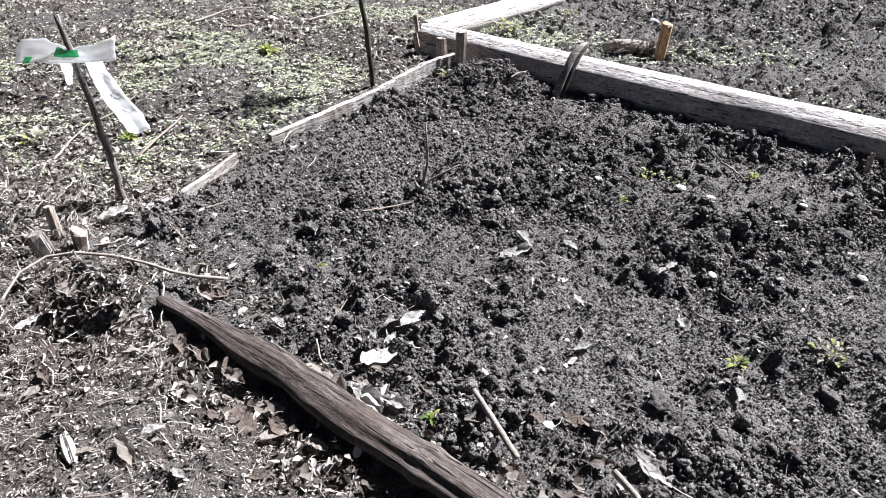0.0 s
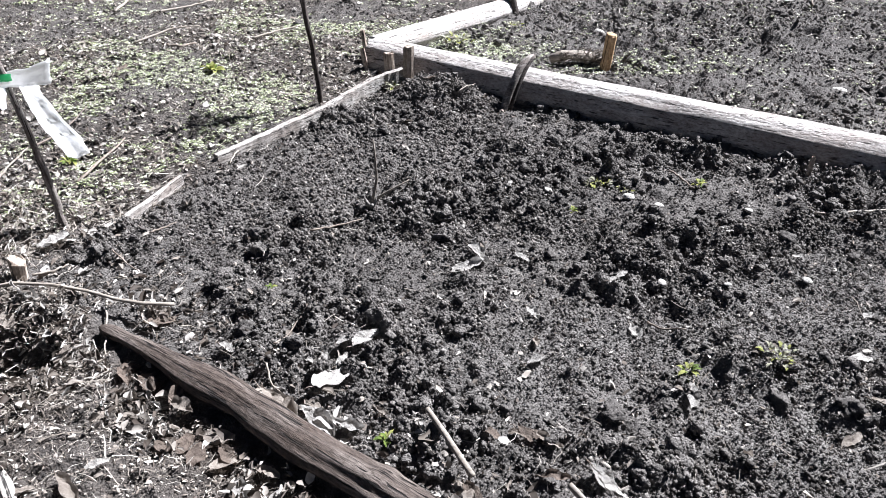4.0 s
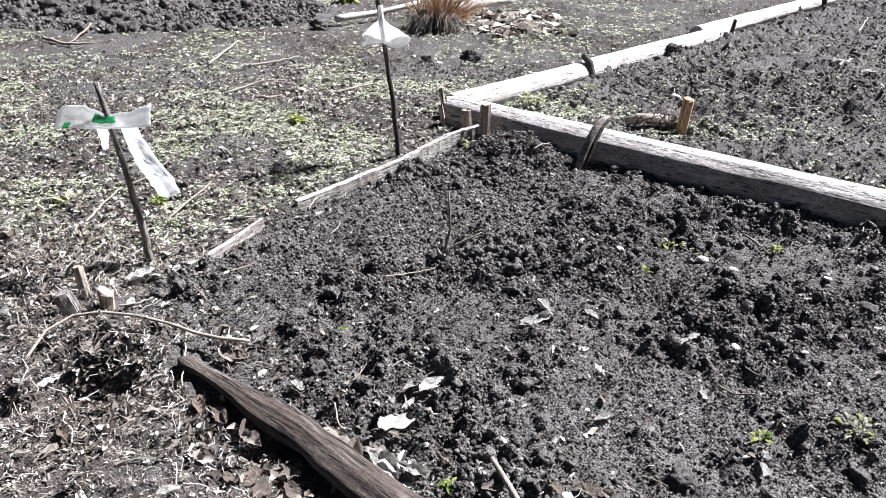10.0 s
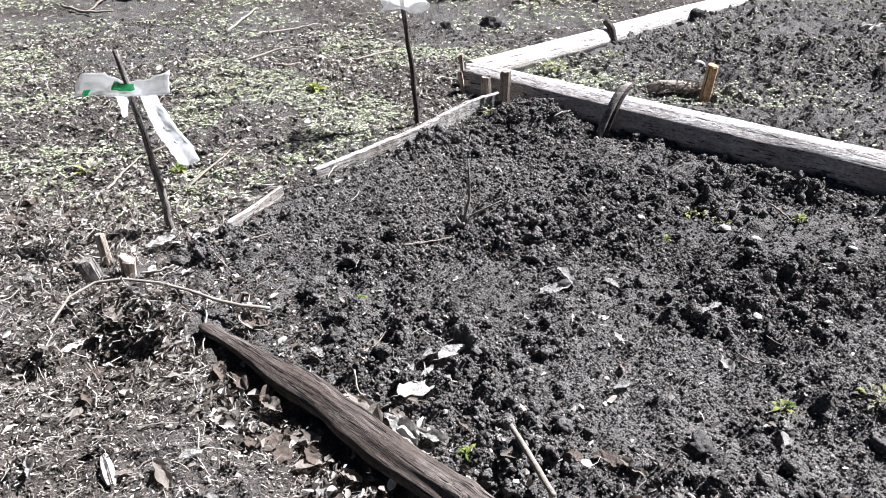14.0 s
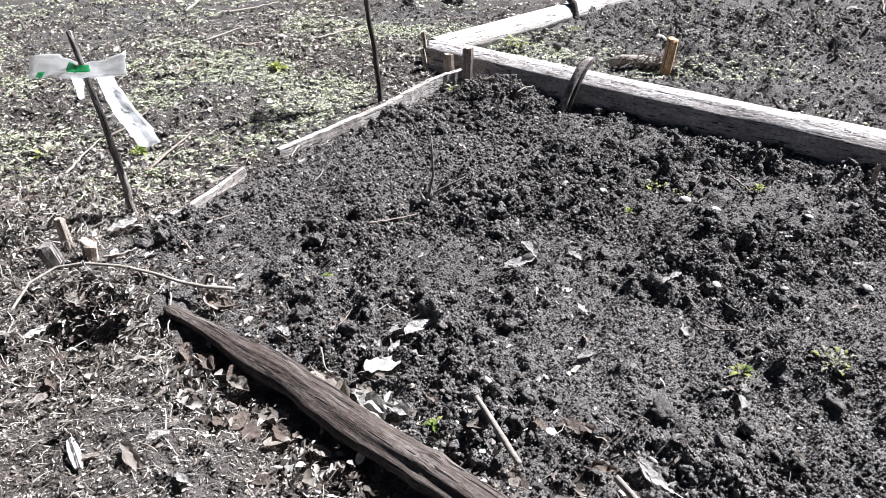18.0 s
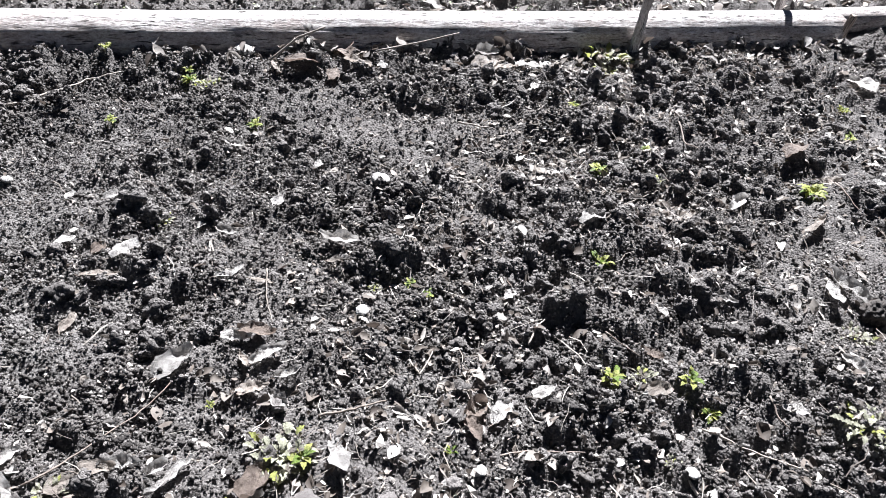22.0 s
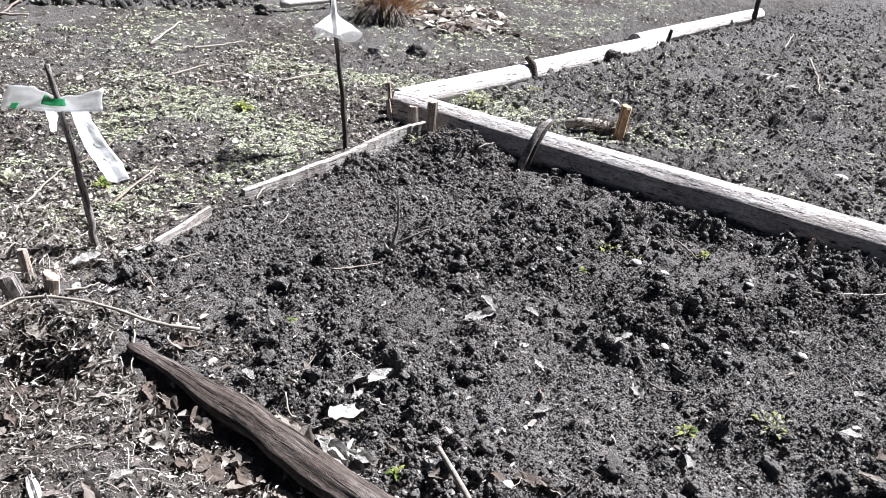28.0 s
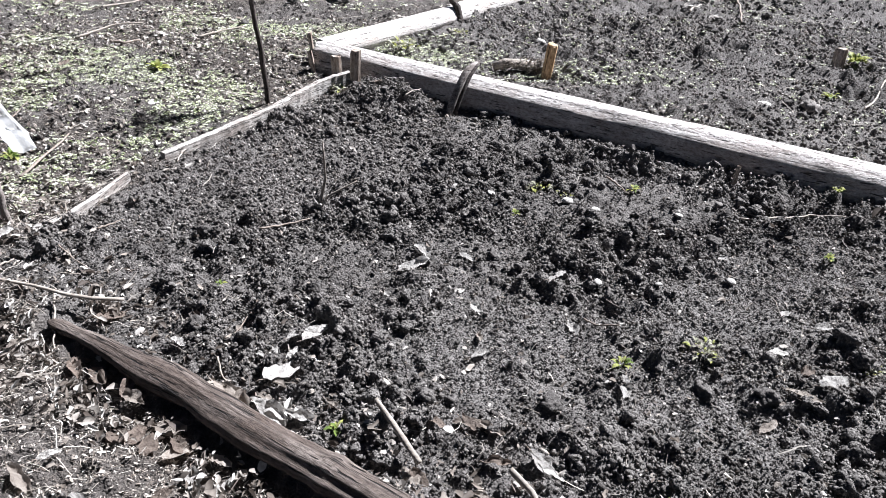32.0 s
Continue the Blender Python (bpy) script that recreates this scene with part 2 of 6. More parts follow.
def vnoise(x, y, seed):
    xi, yi = np.floor(x), np.floor(y)
    fx, fy = x - xi, y - yi
    fx, fy = fx * fx * (3 - 2 * fx), fy * fy * (3 - 2 * fy)
    a, b = hash01(xi, yi, seed), hash01(xi + 1, yi, seed)
    c, d = hash01(xi, yi + 1, seed), hash01(xi + 1, yi + 1, seed)
    return (a + (b - a) * fx) * (1 - fy) + (c + (d - c) * fx) * fy


def fbm(x, y, seed, octaves=4):
    return sum(vnoise(x * 2**k, y * 2**k, seed + k) * 0.5**k for k in range(octaves)) / (2 - 0.5 ** (octaves - 1))


def lumps(x, y, cell, seed, low=0.2, steep=1.2):
    """Rounded crumbs: the highest bump of the cells round each place, as heights."""
    u, v = x / cell, y / cell
    xi, yi = np.floor(u), np.floor(v)
    best = np.zeros_like(u)
    for i in (-1, 0, 1):
        for j in (-1, 0, 1):
            a, b = xi + i, yi + j
            px, py = a + hash01(a, b, seed), b + hash01(a, b, seed + 1)
            r = 0.3 + 0.45 * hash01(a, b, seed + 2)
            d2 = ((u - px) ** 2 + (v - py) ** 2) / r**2
            k = low + (1 - low) * hash01(a, b, seed + 3)
            best = np.maximum(best, np.clip(1 - d2, 0, 1) ** steep * r * k)
    return best * cell


def smooth(a, lo, hi):
    t = np.clip((a - lo) / (hi - lo), 0, 1)
    return t * t * (3 - 2 * t)


def side(x, y, ax, ay, bx, by):
    """How far a place lies to the right of the line from a to b."""
    dx, dy = bx - ax, by - ay
    k = math.hypot(dx, dy)
    return ((x - ax) * dy - (y - ay) * dx) / k


MAIN_A, MAIN_B = (-0.354, 4.877), (5.505, 1.225)
FAR_A, FAR_B = (-0.36, 5.0), (3.30, 9.50)
NEAR_A, NEAR_B = (-0.96, 2.11), (0.68, 0.93)
PLANK_A, PLANK_B = (-1.21, 2.68), (-0.19, 4.62)


def bed_weight(x, y):
    """1 on the dug beds, 0 on the trodden ground beside them."""
    main = side(x, y, *MAIN_A, *MAIN_B)
    first = np.minimum(np.minimum(side(x, y, *PLANK_A, *PLANK_B), np.maximum(-side(x, y, *NEAR_A, *NEAR_B), x - 0.85)), main)
    second = np.minimum(side(x, y, *FAR_A, *FAR_B), -main)
    wob = (fbm(x * 2.5, y * 2.5, 77, 3) - 0.5) * 0.12
    pile = 1 - np.hypot((x + 4.6) / 2.6, (y - 8.6) / 1.3)
    return smooth(np.maximum(np.maximum(first, second), pile) + wob, -0.05, 0.06)


# raked fine: x, y and half widths
RAKED = [(1.25, 1.78, 0.32, 0.16), (1.5, 2.45, 0.55, 0.22), (0.42, 2.0, 0.3, 0.22), (0.98, 1.56, 0.26, 0.16), (1.1, 2.15, 0.4, 0.14), (1.9, 2.0, 0.3, 0.16)]


def raked(x, y):
    """1 where the soil was raked fine and has dried."""
    ragged = 0.45 + 1.1 * fbm(x * 5, y * 5, 911, 4)
    return np.clip(sum(np.exp(-((x - a) / w) ** 2 - ((y - b) / h) ** 2) for a, b, w, h in RAKED) * ragged, 0, 1)


def clumpy(x, y):
    """1 where the soil lies in clods, 0 where it is raked fine."""
    main = side(x, y, *MAIN_A, *MAIN_B)
    return np.clip(smooth(fbm(x * 2.3, y * 2.3, 11, 4), 0.36, 0.58) + 0.2 * np.exp(-((main - 0.35) / 0.25) ** 2) - 0.7 * raked(x, y), 0, 1)


def land(x, y):
    """The lie of the land with its lumps, in metres."""
    bed = bed_weight(x, y)
    z = (fbm(x * 1.1, y * 1.1, 5, 4) - 0.5) * 0.05
    loose = clumpy(x, y)
    rough = 0.3 + 1.1 * loose
    wx, wy = x + 0.04 * fbm(x * 14, y * 14, 301, 3), y + 0.04 * fbm(x * 14, y * 14, 311, 3)
    gx, gy = x + 0.012 * fbm(x * 50, y * 50, 501, 2), y + 0.012 * fbm(x * 50, y * 50, 511, 2)
    heaps = np.maximum(lumps(wx, wy, 0.17, 21, 0.0, 0.9) * 0.34, lumps(wx + 0.03, wy, 0.088, 31, 0.0, 0.8) * 0.82) * rough
    coarse = 1 - 0.6 * smooth(y, 3.1, 4.0)
    tilled = heaps + coarse * (lumps(gx, gy, 0.05, 41, 0.0, 0.7) * 1.1 * (0.45 + 0.75 * loose) + lumps(gx, gy, 0.027, 541, 0.0, 0.7) * 0.7)
    tilled = tilled - coarse * lumps(gx, gy, 0.07, 431, 0.0, 0.8) * (0.75 - 0.2 * smooth(x, 1.2, 2.2)) * (0.15 + 0.9 * loose) + (fbm(x * 9, y * 9, 321, 4) - 0.5) * 0.05 - 0.008
    furrow = 0.012 * np.sin((x * 0.51 + y * 0.86) * 17 + 3 * fbm(x * 0.8, y * 0.8, 91, 2)) * smooth(x, 0.4, 1.2)
    trod = lumps(x, y, 0.15, 51, 0.0) * 0.3 + lumps(x, y, 0.07, 61, 0.0) * 0.55 + (fbm(x * 18, y * 18, 341, 3) - 0.5) * 0.02
    trod = trod + lumps(gx, gy, 0.036, 551, 0.0, 0.9) * 0.8 + lumps(gx, gy, 0.0185, 561, 0.1, 0.9) * 0.6
    z = z + bed * (tilled + furrow - 0.012) + (1 - bed) * (trod - 0.022)
    z = z + 0.016 * bed * np.exp(-((side(x, y, *MAIN_A, *MAIN_B) - 0.18) / 0.16) ** 2)
    near = side(x, y, *NEAR_A, *NEAR_B)
    z = z - 0.04 * np.exp(-((near - 0.14) / 0.09) ** 2) * smooth(x, -0.95, -0.7) * smooth(x, 0.9, 0.7)
    far = side(x, y, *FAR_A, *FAR_B)
    z = z + 0.05 * bed * np.exp(-((far - 0.12) / 0.25) ** 2) * smooth(y + 0.8 * x, 4.9, 5.4) * smooth(x, 5.5, 4.5)
    z = z - 0.22 * np.exp(-(((x + 1.20) / 0.13) ** 2 + ((y - 1.97) / 0.08) ** 2))
    z = z - 0.12 * np.exp(-(((x + 1.46) / 0.10) ** 2 + ((y - 1.84) / 0.06) ** 2))
    z = z + 0.05 * np.exp(-(((x + 1.22) / 0.20) ** 2 + ((y - 2.22) / 0.10) ** 2))
    z = z + 0.05 * np.exp(-(((x + 0.02) / 0.25) ** 2 + ((y - 4.28) / 0.16) ** 2))
    z = z + 0.22 * np.clip(1 - np.hypot((x + 5.2) / 2.4, (y - 9.1) / 1.1), 0, 1)
    return z


def spread(lo, hi, step, far, up=1.02, down=1.02):
    """Grid lines: even from lo to hi, then wider and wider out to far."""
    mid = list(np.arange(lo, hi, step))
    right, left = [], []
    for line, grow, way in ((right, up, 1), (left, down, -1)):
        gap, at = step, mid[-1] if way > 0 else mid[0]
        while abs(at) < far:
            gap *= grow if gap < 0.2 else 1.25
            at += way * gap
            line.append(at)
    return np.array(left[::-1] + mid + right)


GX, GY = spread(-1.4, 3.8, 0.0140, 160), spread(0.3, 3.2, 0.0140, 160, 1.011, 1.07)
MX, MY = np.meshgrid(GX, GY)
GZ = land(MX, MY)


def gz(x, y):
    """The ground's height under a place."""
    i = int(np.clip(np.searchsorted(GX, x) - 1, 0, len(GX) - 2))
    j = int(np.clip(np.searchsorted(GY, y) - 1, 0, len(GY) - 2))
    u, v = (x - GX[i]) / (GX[i + 1] - GX[i]), (y - GY[j]) / (GY[j + 1] - GY[j])
    return float((GZ[j, i] * (1 - u) + GZ[j, i + 1] * u) * (1 - v) + (GZ[j + 1, i] * (1 - u) + GZ[j + 1, i + 1] * u) * v)


def gza(x, y):
    """The ground's height under many places."""
    i = np.clip(np.searchsorted(GX, x) - 1, 0, len(GX) - 2)
    j = np.clip(np.searchsorted(GY, y) - 1, 0, len(GY) - 2)
    u, v = (x - GX[i]) / (GX[i + 1] - GX[i]), (y - GY[j]) / (GY[j + 1] - GY[j])
    return (GZ[j, i] * (1 - u) + GZ[j, i + 1] * u) * (1 - v) + (GZ[j + 1, i] * (1 - u) + GZ[j + 1, i + 1] * u) * v


def top(x, y):
    """The height at which a loose thing rests on the crumbs."""
    return gz(x, y) + 0.007


# ---- mesh helpers ----
def raw_mesh(name, verts, faces, mat, smooth_shade=True):
    """A mesh from arrays of places and of equal-sized faces."""
    verts, faces = np.asarray(verts, np.float32), np.asarray(faces, np.int32)
    me = bpy.data.meshes.new(name)
    n, k = faces.shape
    me.vertices.add(len(verts))
    me.vertices.foreach_set("co", verts.ravel())
    me.loops.add(n * k)
    me.loops.foreach_set("vertex_index", faces.ravel())
    me.polygons.add(n)
    me.polygons.foreach_set("loop_start", np.arange(0, n * k, k, dtype=np.int32))
    me.polygons.foreach_set("use_smooth", np.full(n, smooth_shade))
    me.materials.append(mat)
    me.update(calc_edges=True)
    return me


def part(name, bm, mat, parent=None, label="", smooth_shade=True):
    me = bpy.data.meshes.new(name)
    for f in bm.faces:
        f.smooth = smooth_shade
    bm.to_mesh(me)
    bm.free()
    me.materials.append(mat)
    ob = new(name, me)
    if parent:
        ob.parent = parent
    if label:
        tagged(ob, label)
    return ob


def mesh_part(name, me, parent=None, label=""):
    ob = new(name, me)
    if parent:
        ob.parent = parent
    if label:
        tagged(ob, label)
    return ob


def tube(bm, pts, radii, sides=8, cap=True, wobble=0.0, rnd=None, flat=1.0):
    """A tapered tube along the points; flat squeezes it in one direction."""
    pts = [Vector(p) for p in pts]
    rings = []
    up = Vector((0, 0, 1))
    for i, p in enumerate(pts):
        d = (pts[min(i + 1, len(pts) - 1)] - pts[max(i - 1, 0)]).normalized()
        if abs(d.z) > 0.95:
            up = Vector((1, 0, 0))
        a = d.cross(up).normalized()
        b = a.cross(d).normalized()
        ring = []
        for k in range(sides):
            t = 2 * math.pi * k / sides
            r = radii[i] * (1 + (rnd.uniform(-wobble, wobble) if rnd else 0))
            ring.append(bm.verts.new(p + a * math.cos(t) * r + b * math.sin(t) * r * flat))
        rings.append(ring)
    for r0, r1 in zip(rings, rings[1:]):
        for k in range(sides):
            bm.faces.new((r0[k], r0[(k + 1) % sides], r1[(k + 1) % sides], r1[k]))
    if cap:
        bm.faces.new(rings[0][::-1])
        bm.faces.new(rings[-1])
    return rings


# ---- ground ----
nx, ny = len(GX), len(GY)
idx = np.arange(nx * ny).reshape(ny, nx)
quads = np.stack([idx[:-1, :-1], idx[:-1, 1:], idx[1:, 1:], idx[1:, :-1]], -1).reshape(-1, 4)
ground_mesh = raw_mesh("ground", np.stack([MX, MY, GZ], -1).reshape(-1, 3), quads, SOIL)
att = ground_mesh.attributes.new("litter", "FLOAT", "POINT")
att.data.foreach_set("value", ((1 - bed_weight(MX, MY)) * (0.3 + 0.6 * smooth(fbm(MX * 1.3, MY * 1.3, 201, 4), 0.36, 0.6) + 0.3 * smooth(MY, 2.4, 1.9))).astype(np.float32).ravel())
dry = ground_mesh.attributes.new("dry", "FLOAT", "POINT")
dry.data.foreach_set("value", (0.7 * raked(MX, MY) * bed_weight(MX, MY)).astype(np.float32).ravel())
tagged(new("ground", ground_mesh), "dark dug garden soil beside trodden littered ground", "ground", kind="structure")


# ---- logs, plank and pegs of the bed edging ----
def axis_pose(a, b):
    """The pose that lays the local x axis from a to b, with local z as near upright as can be."""
    a, b = Vector(a), Vector(b)
    x = (b - a).normalized()
    y = (Vector((0, 0, 1)).cross(x) if abs(x.z) < 0.98 else Vector((0, 1, 0))).normalized()
    z = x.cross(y)
    m = Matrix((x, y, z)).transposed().to_4x4()
    m.translation = a
    return m


def log_mesh(name, length, r0, r1, mat, seed, step=0.03, sides=40, groove=0.04, lump=0.08, flat=1.0, bow=0.0, taper_end=0.0, sway=0.0):
    n = max(6, int(length / step))
    x = np.linspace(0, length, n + 1)[:, None] * np.ones((1, sides))
    a = (np.arange(sides) / sides * 2 * np.pi)[None, :] * np.ones((n + 1, 1))
    r = r0 + (r1 - r0) * x / length
    ca, sa = np.cos(a), np.sin(a)
    rough = (fbm(ca * 1.2 + 7 + x * 1.7, sa * 1.2 + 9 + x * 0.9, seed, 4) - 0.5) * 2 * lump
    fib = (fbm(ca * 7 + 31 + x * 0.25, sa * 7 + 17 + x * 0.35, seed + 9, 3) - 0.5) * 2 * groove
    r = r * (1 + rough + fib)
    if taper_end:
        r = r * np.clip(np.minimum(x, length - x) / taper_end + 0.45, 0, 1)
    mid = bow * np.sin(np.pi * x / length)
    jag = (fbm(ca * 3 + 3, sa * 3 + 5, seed + 3, 3) - 0.5) * r0 * 0.5
    xx = x.copy()
    xx[0] += jag[0]
    xx[-1] += jag[-1]
    v = np.stack([xx, ca * r + sway * np.sin(np.pi * x / length), sa * r * flat + mid], -1).reshape(-1, 3)
    i = np.arange((n + 1) * sides).reshape(n + 1, sides)
    q = np.stack([i[:-1], i[1:], np.roll(i[1:], -1, 1), np.roll(i[:-1], -1, 1)], -1).reshape(-1, 4)
    q = q[:, ::-1]
    return raw_mesh(name, v, q, mat), v.reshape(n + 1, sides, 3)


def end_cut(parent, ring, mat, outward, label):
    """The sawn or broken end of a log, a little dished."""
    bm = bmesh.new()
    c = Vector(np.mean(ring, 0).tolist())
    outer = [bm.verts.new(Vector(p.tolist())) for p in ring]
    inner = [bm.verts.new(c + (v.co - c) * 0.55 + Vector((outward * 0.006, 0, 0))) for v in outer]
    hub = bm.verts.new(c + Vector((outward * 0.002, 0, 0)))
    k = len(outer)
    for n in range(k):
        bm.faces.new((outer[n], outer[(n + 1) % k], inner[(n + 1) % k], inner[n]))
        bm.faces.new((inner[n], inner[(n + 1) % k], hub))
    bmesh.ops.recalc_face_normals(bm, faces=bm.faces)
    return part("end_cut", bm, mat, parent, label)


def knot(parent, x, ang, r, size, mat, tall=0.012, off=0.0):
    """A stub of a lopped branch on a log's side."""
    bm = bmesh.new()
    out = Vector((0, math.cos(ang), math.sin(ang)))
    base = Vector((x, off, 0)) + out * (r * 0.9)
    rnd = random.Random(int(x * 1000))
    tube(bm, [base, base + out * (r * 0.1 + tall * 0.5), base + out * (r * 0.1 + tall)], [size * 1.25, size, size * 0.7], 10, True, 0.12, rnd)
    return part("knot", bm, mat, parent, "dark knot")


def log(name, a, b, r0, r1, mat, cut_mat, seed, label, knots=(), **kw):
    me, rings = log_mesh("trunk", (Vector(b) - Vector(a)).length, r0, r1, mat, seed, **kw)
    thing = new(name)
    thing.matrix_world = axis_pose(a, b)
    tagged(thing, label, "log")
    mesh_part("trunk", me, thing)
    end_cut(thing, rings[0], cut_mat, -1, "cracked sawn end")
    end_cut(thing, rings[-1], cut_mat, 1, "cracked sawn end")
    for x, ang, size in knots:
        knot(thing, x, ang, r0, size, DARK_STICK, off=kw.get("sway", 0.0) * math.sin(math.pi * x / (Vector(b) - Vector(a)).length))
    return thing


log("edging_log", (*MAIN_A, 0.046), (*MAIN_B, 0.046), 0.12, 0.12, LOG_GREY, LOG_GREY, 3,
    "long weathered grey log edging the garden bed",
    knots=[(2.62, -2.45, 0.014), (2.86, -2.2, 0.010), (3.3, -2.0, 0.013), (3.75, -2.1, 0.009), (0.62, -2.7, 0.012)], sway=-0.07, lump=0.055, groove=0.045, sides=72)
log("edging_log", (-0.36, 4.98, 0.065), (0.60, 6.14, 0.055), 0.082, 0.078, LOG_PALE, LOG_PALE, 14, "sun-bleached split log edging the second bed")
log("edging_log", (0.50, 6.08, 0.05), (1.90, 7.76, 0.05), 0.085, 0.08, LOG_PALE, LOG_PALE, 24, "sun-bleached split log edging the second bed")
log("edging_log", (1.60, 7.60, 0.06), (3.47, 9.91, 0.06), 0.08, 0.075, LOG_PALE, LOG_PALE, 34, "sun-bleached split log edging the second bed")
log("edging_log", (5.60, 1.35, 0.05), (7.4, 0.45, 0.05), 0.075, 0.07, LOG_GREY, LOG_GREY, 44, "thin weathered grey log beside the bed")


def rotten_log(name, line, mat, seed, label):
    """A split log, half rotten: its axis bends and its thickness changes from place to place (x, y, z, radius)."""
    pts = np.array(line)
    run = np.r_[0, np.cumsum(np.hypot(*np.diff(pts[:, :2], axis=0).T))]
    n, sides = int(run[-1] / 0.012), 72
    t = np.linspace(0, run[-1], n + 1)
    cx, cy, cz, cr = (np.convolve(np.pad(np.interp(t, run, pts[:, k]), 6, mode="edge"), np.ones(13) / 13, "valid") for k in range(4))
    dx, dy = np.gradient(cx), np.gradient(cy)
    k = np.hypot(dx, dy)
    ux, uy = (-dy / k)[:, None], (dx / k)[:, None]
    a = (np.arange(sides) / sides * 2 * np.pi)[None, :]
    ca, sa, x = np.cos(a), np.sin(a), t[:, None]
    r = cr[:, None] * (0.93 + 0.4 * (fbm(ca * 1.3 + 7 + x * 0.5, sa * 1.3 + 9 + x * 0.4, seed, 4) - 0.5) + 0.5 * (fbm(x * 6 + 3, 2 + 0 * x, seed + 5, 3) - 0.5) + 0.1 * (fbm(ca * 6 + 31 + x * 0.4, sa * 6 + 17 + x * 0.3, seed + 9, 3) - 0.5))
    split = np.floor(3.2 * fbm(ca * 2.2 + 3 + x * 0.3, sa * 2.2 + 5, seed + 20, 3) * 2) / 2
    r = r * (0.86 + 0.07 * split)
    ends = np.clip(np.minimum(t, t[-1] - t) / 0.07 + 0.25, 0, 1)[:, None]
    r = r * ends ** 0.6
    v = np.stack([cx[:, None] + ux * ca * r - pts[0, 0], cy[:, None] + uy * ca * r - pts[0, 1], cz[:, None] + sa * r * 0.9], -1)
    i = np.arange((n + 1) * sides).reshape(n + 1, sides)
    q = np.stack([i[:-1], i[1:], np.roll(i[1:], -1, 1), np.roll(i[:-1], -1, 1)], -1).reshape(-1, 4)[:, ::-1]
    turn = Matrix.Rotation(math.atan2(pts[-1, 1] - pts[0, 1], pts[-1, 0] - pts[0, 0]), 4, "Z")
    v = v.reshape(-1, 3) @ np.array(turn.to_3x3())
    thing = new(name)
    thing.matrix_world = Matrix.Translation((pts[0, 0], pts[0, 1], 0)) @ turn
    tagged(thing, label, "log")
    mesh_part("trunk", raw_mesh("trunk", v, q, mat), thing)
    rings = v.reshape(n + 1, sides, 3)
    end_cut(thing, rings[0], mat, -1, "broken rotten end")
    end_cut(thing, rings[-1], mat, 1, "broken rotten end")
    return thing


NEAR_LINE = [(-0.97, 2.10, 0.015, 0.022), (-0.76, 1.975, 0.018, 0.036), (-0.60, 1.86, 0.014, 0.056), (-0.45, 1.775, 0.012, 0.062), (-0.37, 1.71, 0.010, 0.058),
             (-0.22, 1.585, 0.010, 0.056), (-0.03, 1.465, 0.010, 0.066), (0.13, 1.35, 0.010, 0.065), (0.42, 1.13, 0.008, 0.070), (0.68, 0.93, 0.005, 0.07)]
rotten_log("edging_log", NEAR_LINE, LOG_DARK, 54, "dark rotten split log half sunk at the bed edge")


def board(name, a, b, height, thick, mat, label, seed, parent=None):
    """A thin board on its edge, a little warped, its top edge worn."""
    a, b = Vector(a), Vector(b)
    L, rnd = (b - a).length, random.Random(seed)
    n = max(4, int(L / 0.05))
    bm = bmesh.new()
    rings = []
    for i in range(n + 1):
        x = L * i / n
        w = 0.012 * math.sin(i * 0.6 + seed)
        t = height * (1 + rnd.uniform(-0.1, 0.05))
        s = thick / 2
        prof = [(-s, -0.06), (s, -0.06), (s, t - 0.004), (s * 0.6, t), (-s * 0.6, t), (-s, t - 0.004)]
        rings.append([bm.verts.new((x, y + w, z)) for y, z in prof])
    for r0, r1 in zip(rings, rings[1:]):
        for k in range(6):
            bm.faces.new((r0[k], r0[(k + 1) % 6], r1[(k + 1) % 6], r1[k]))
    bm.faces.new(rings[0][::-1])
    bm.faces.new(rings[-1])
    bmesh.ops.recalc_face_normals(bm, faces=bm.faces)
    ob = part(name, bm, mat, parent, "", False)
    ob.matrix_world = axis_pose(a, b)
    return tagged(ob, label, "board")


board("edging_board", (-1.22, 2.66, -0.015), (-1.02, 3.16, 0.0), 0.042, 0.022, PLANK, "short grey edging board sunk in soil", 2)


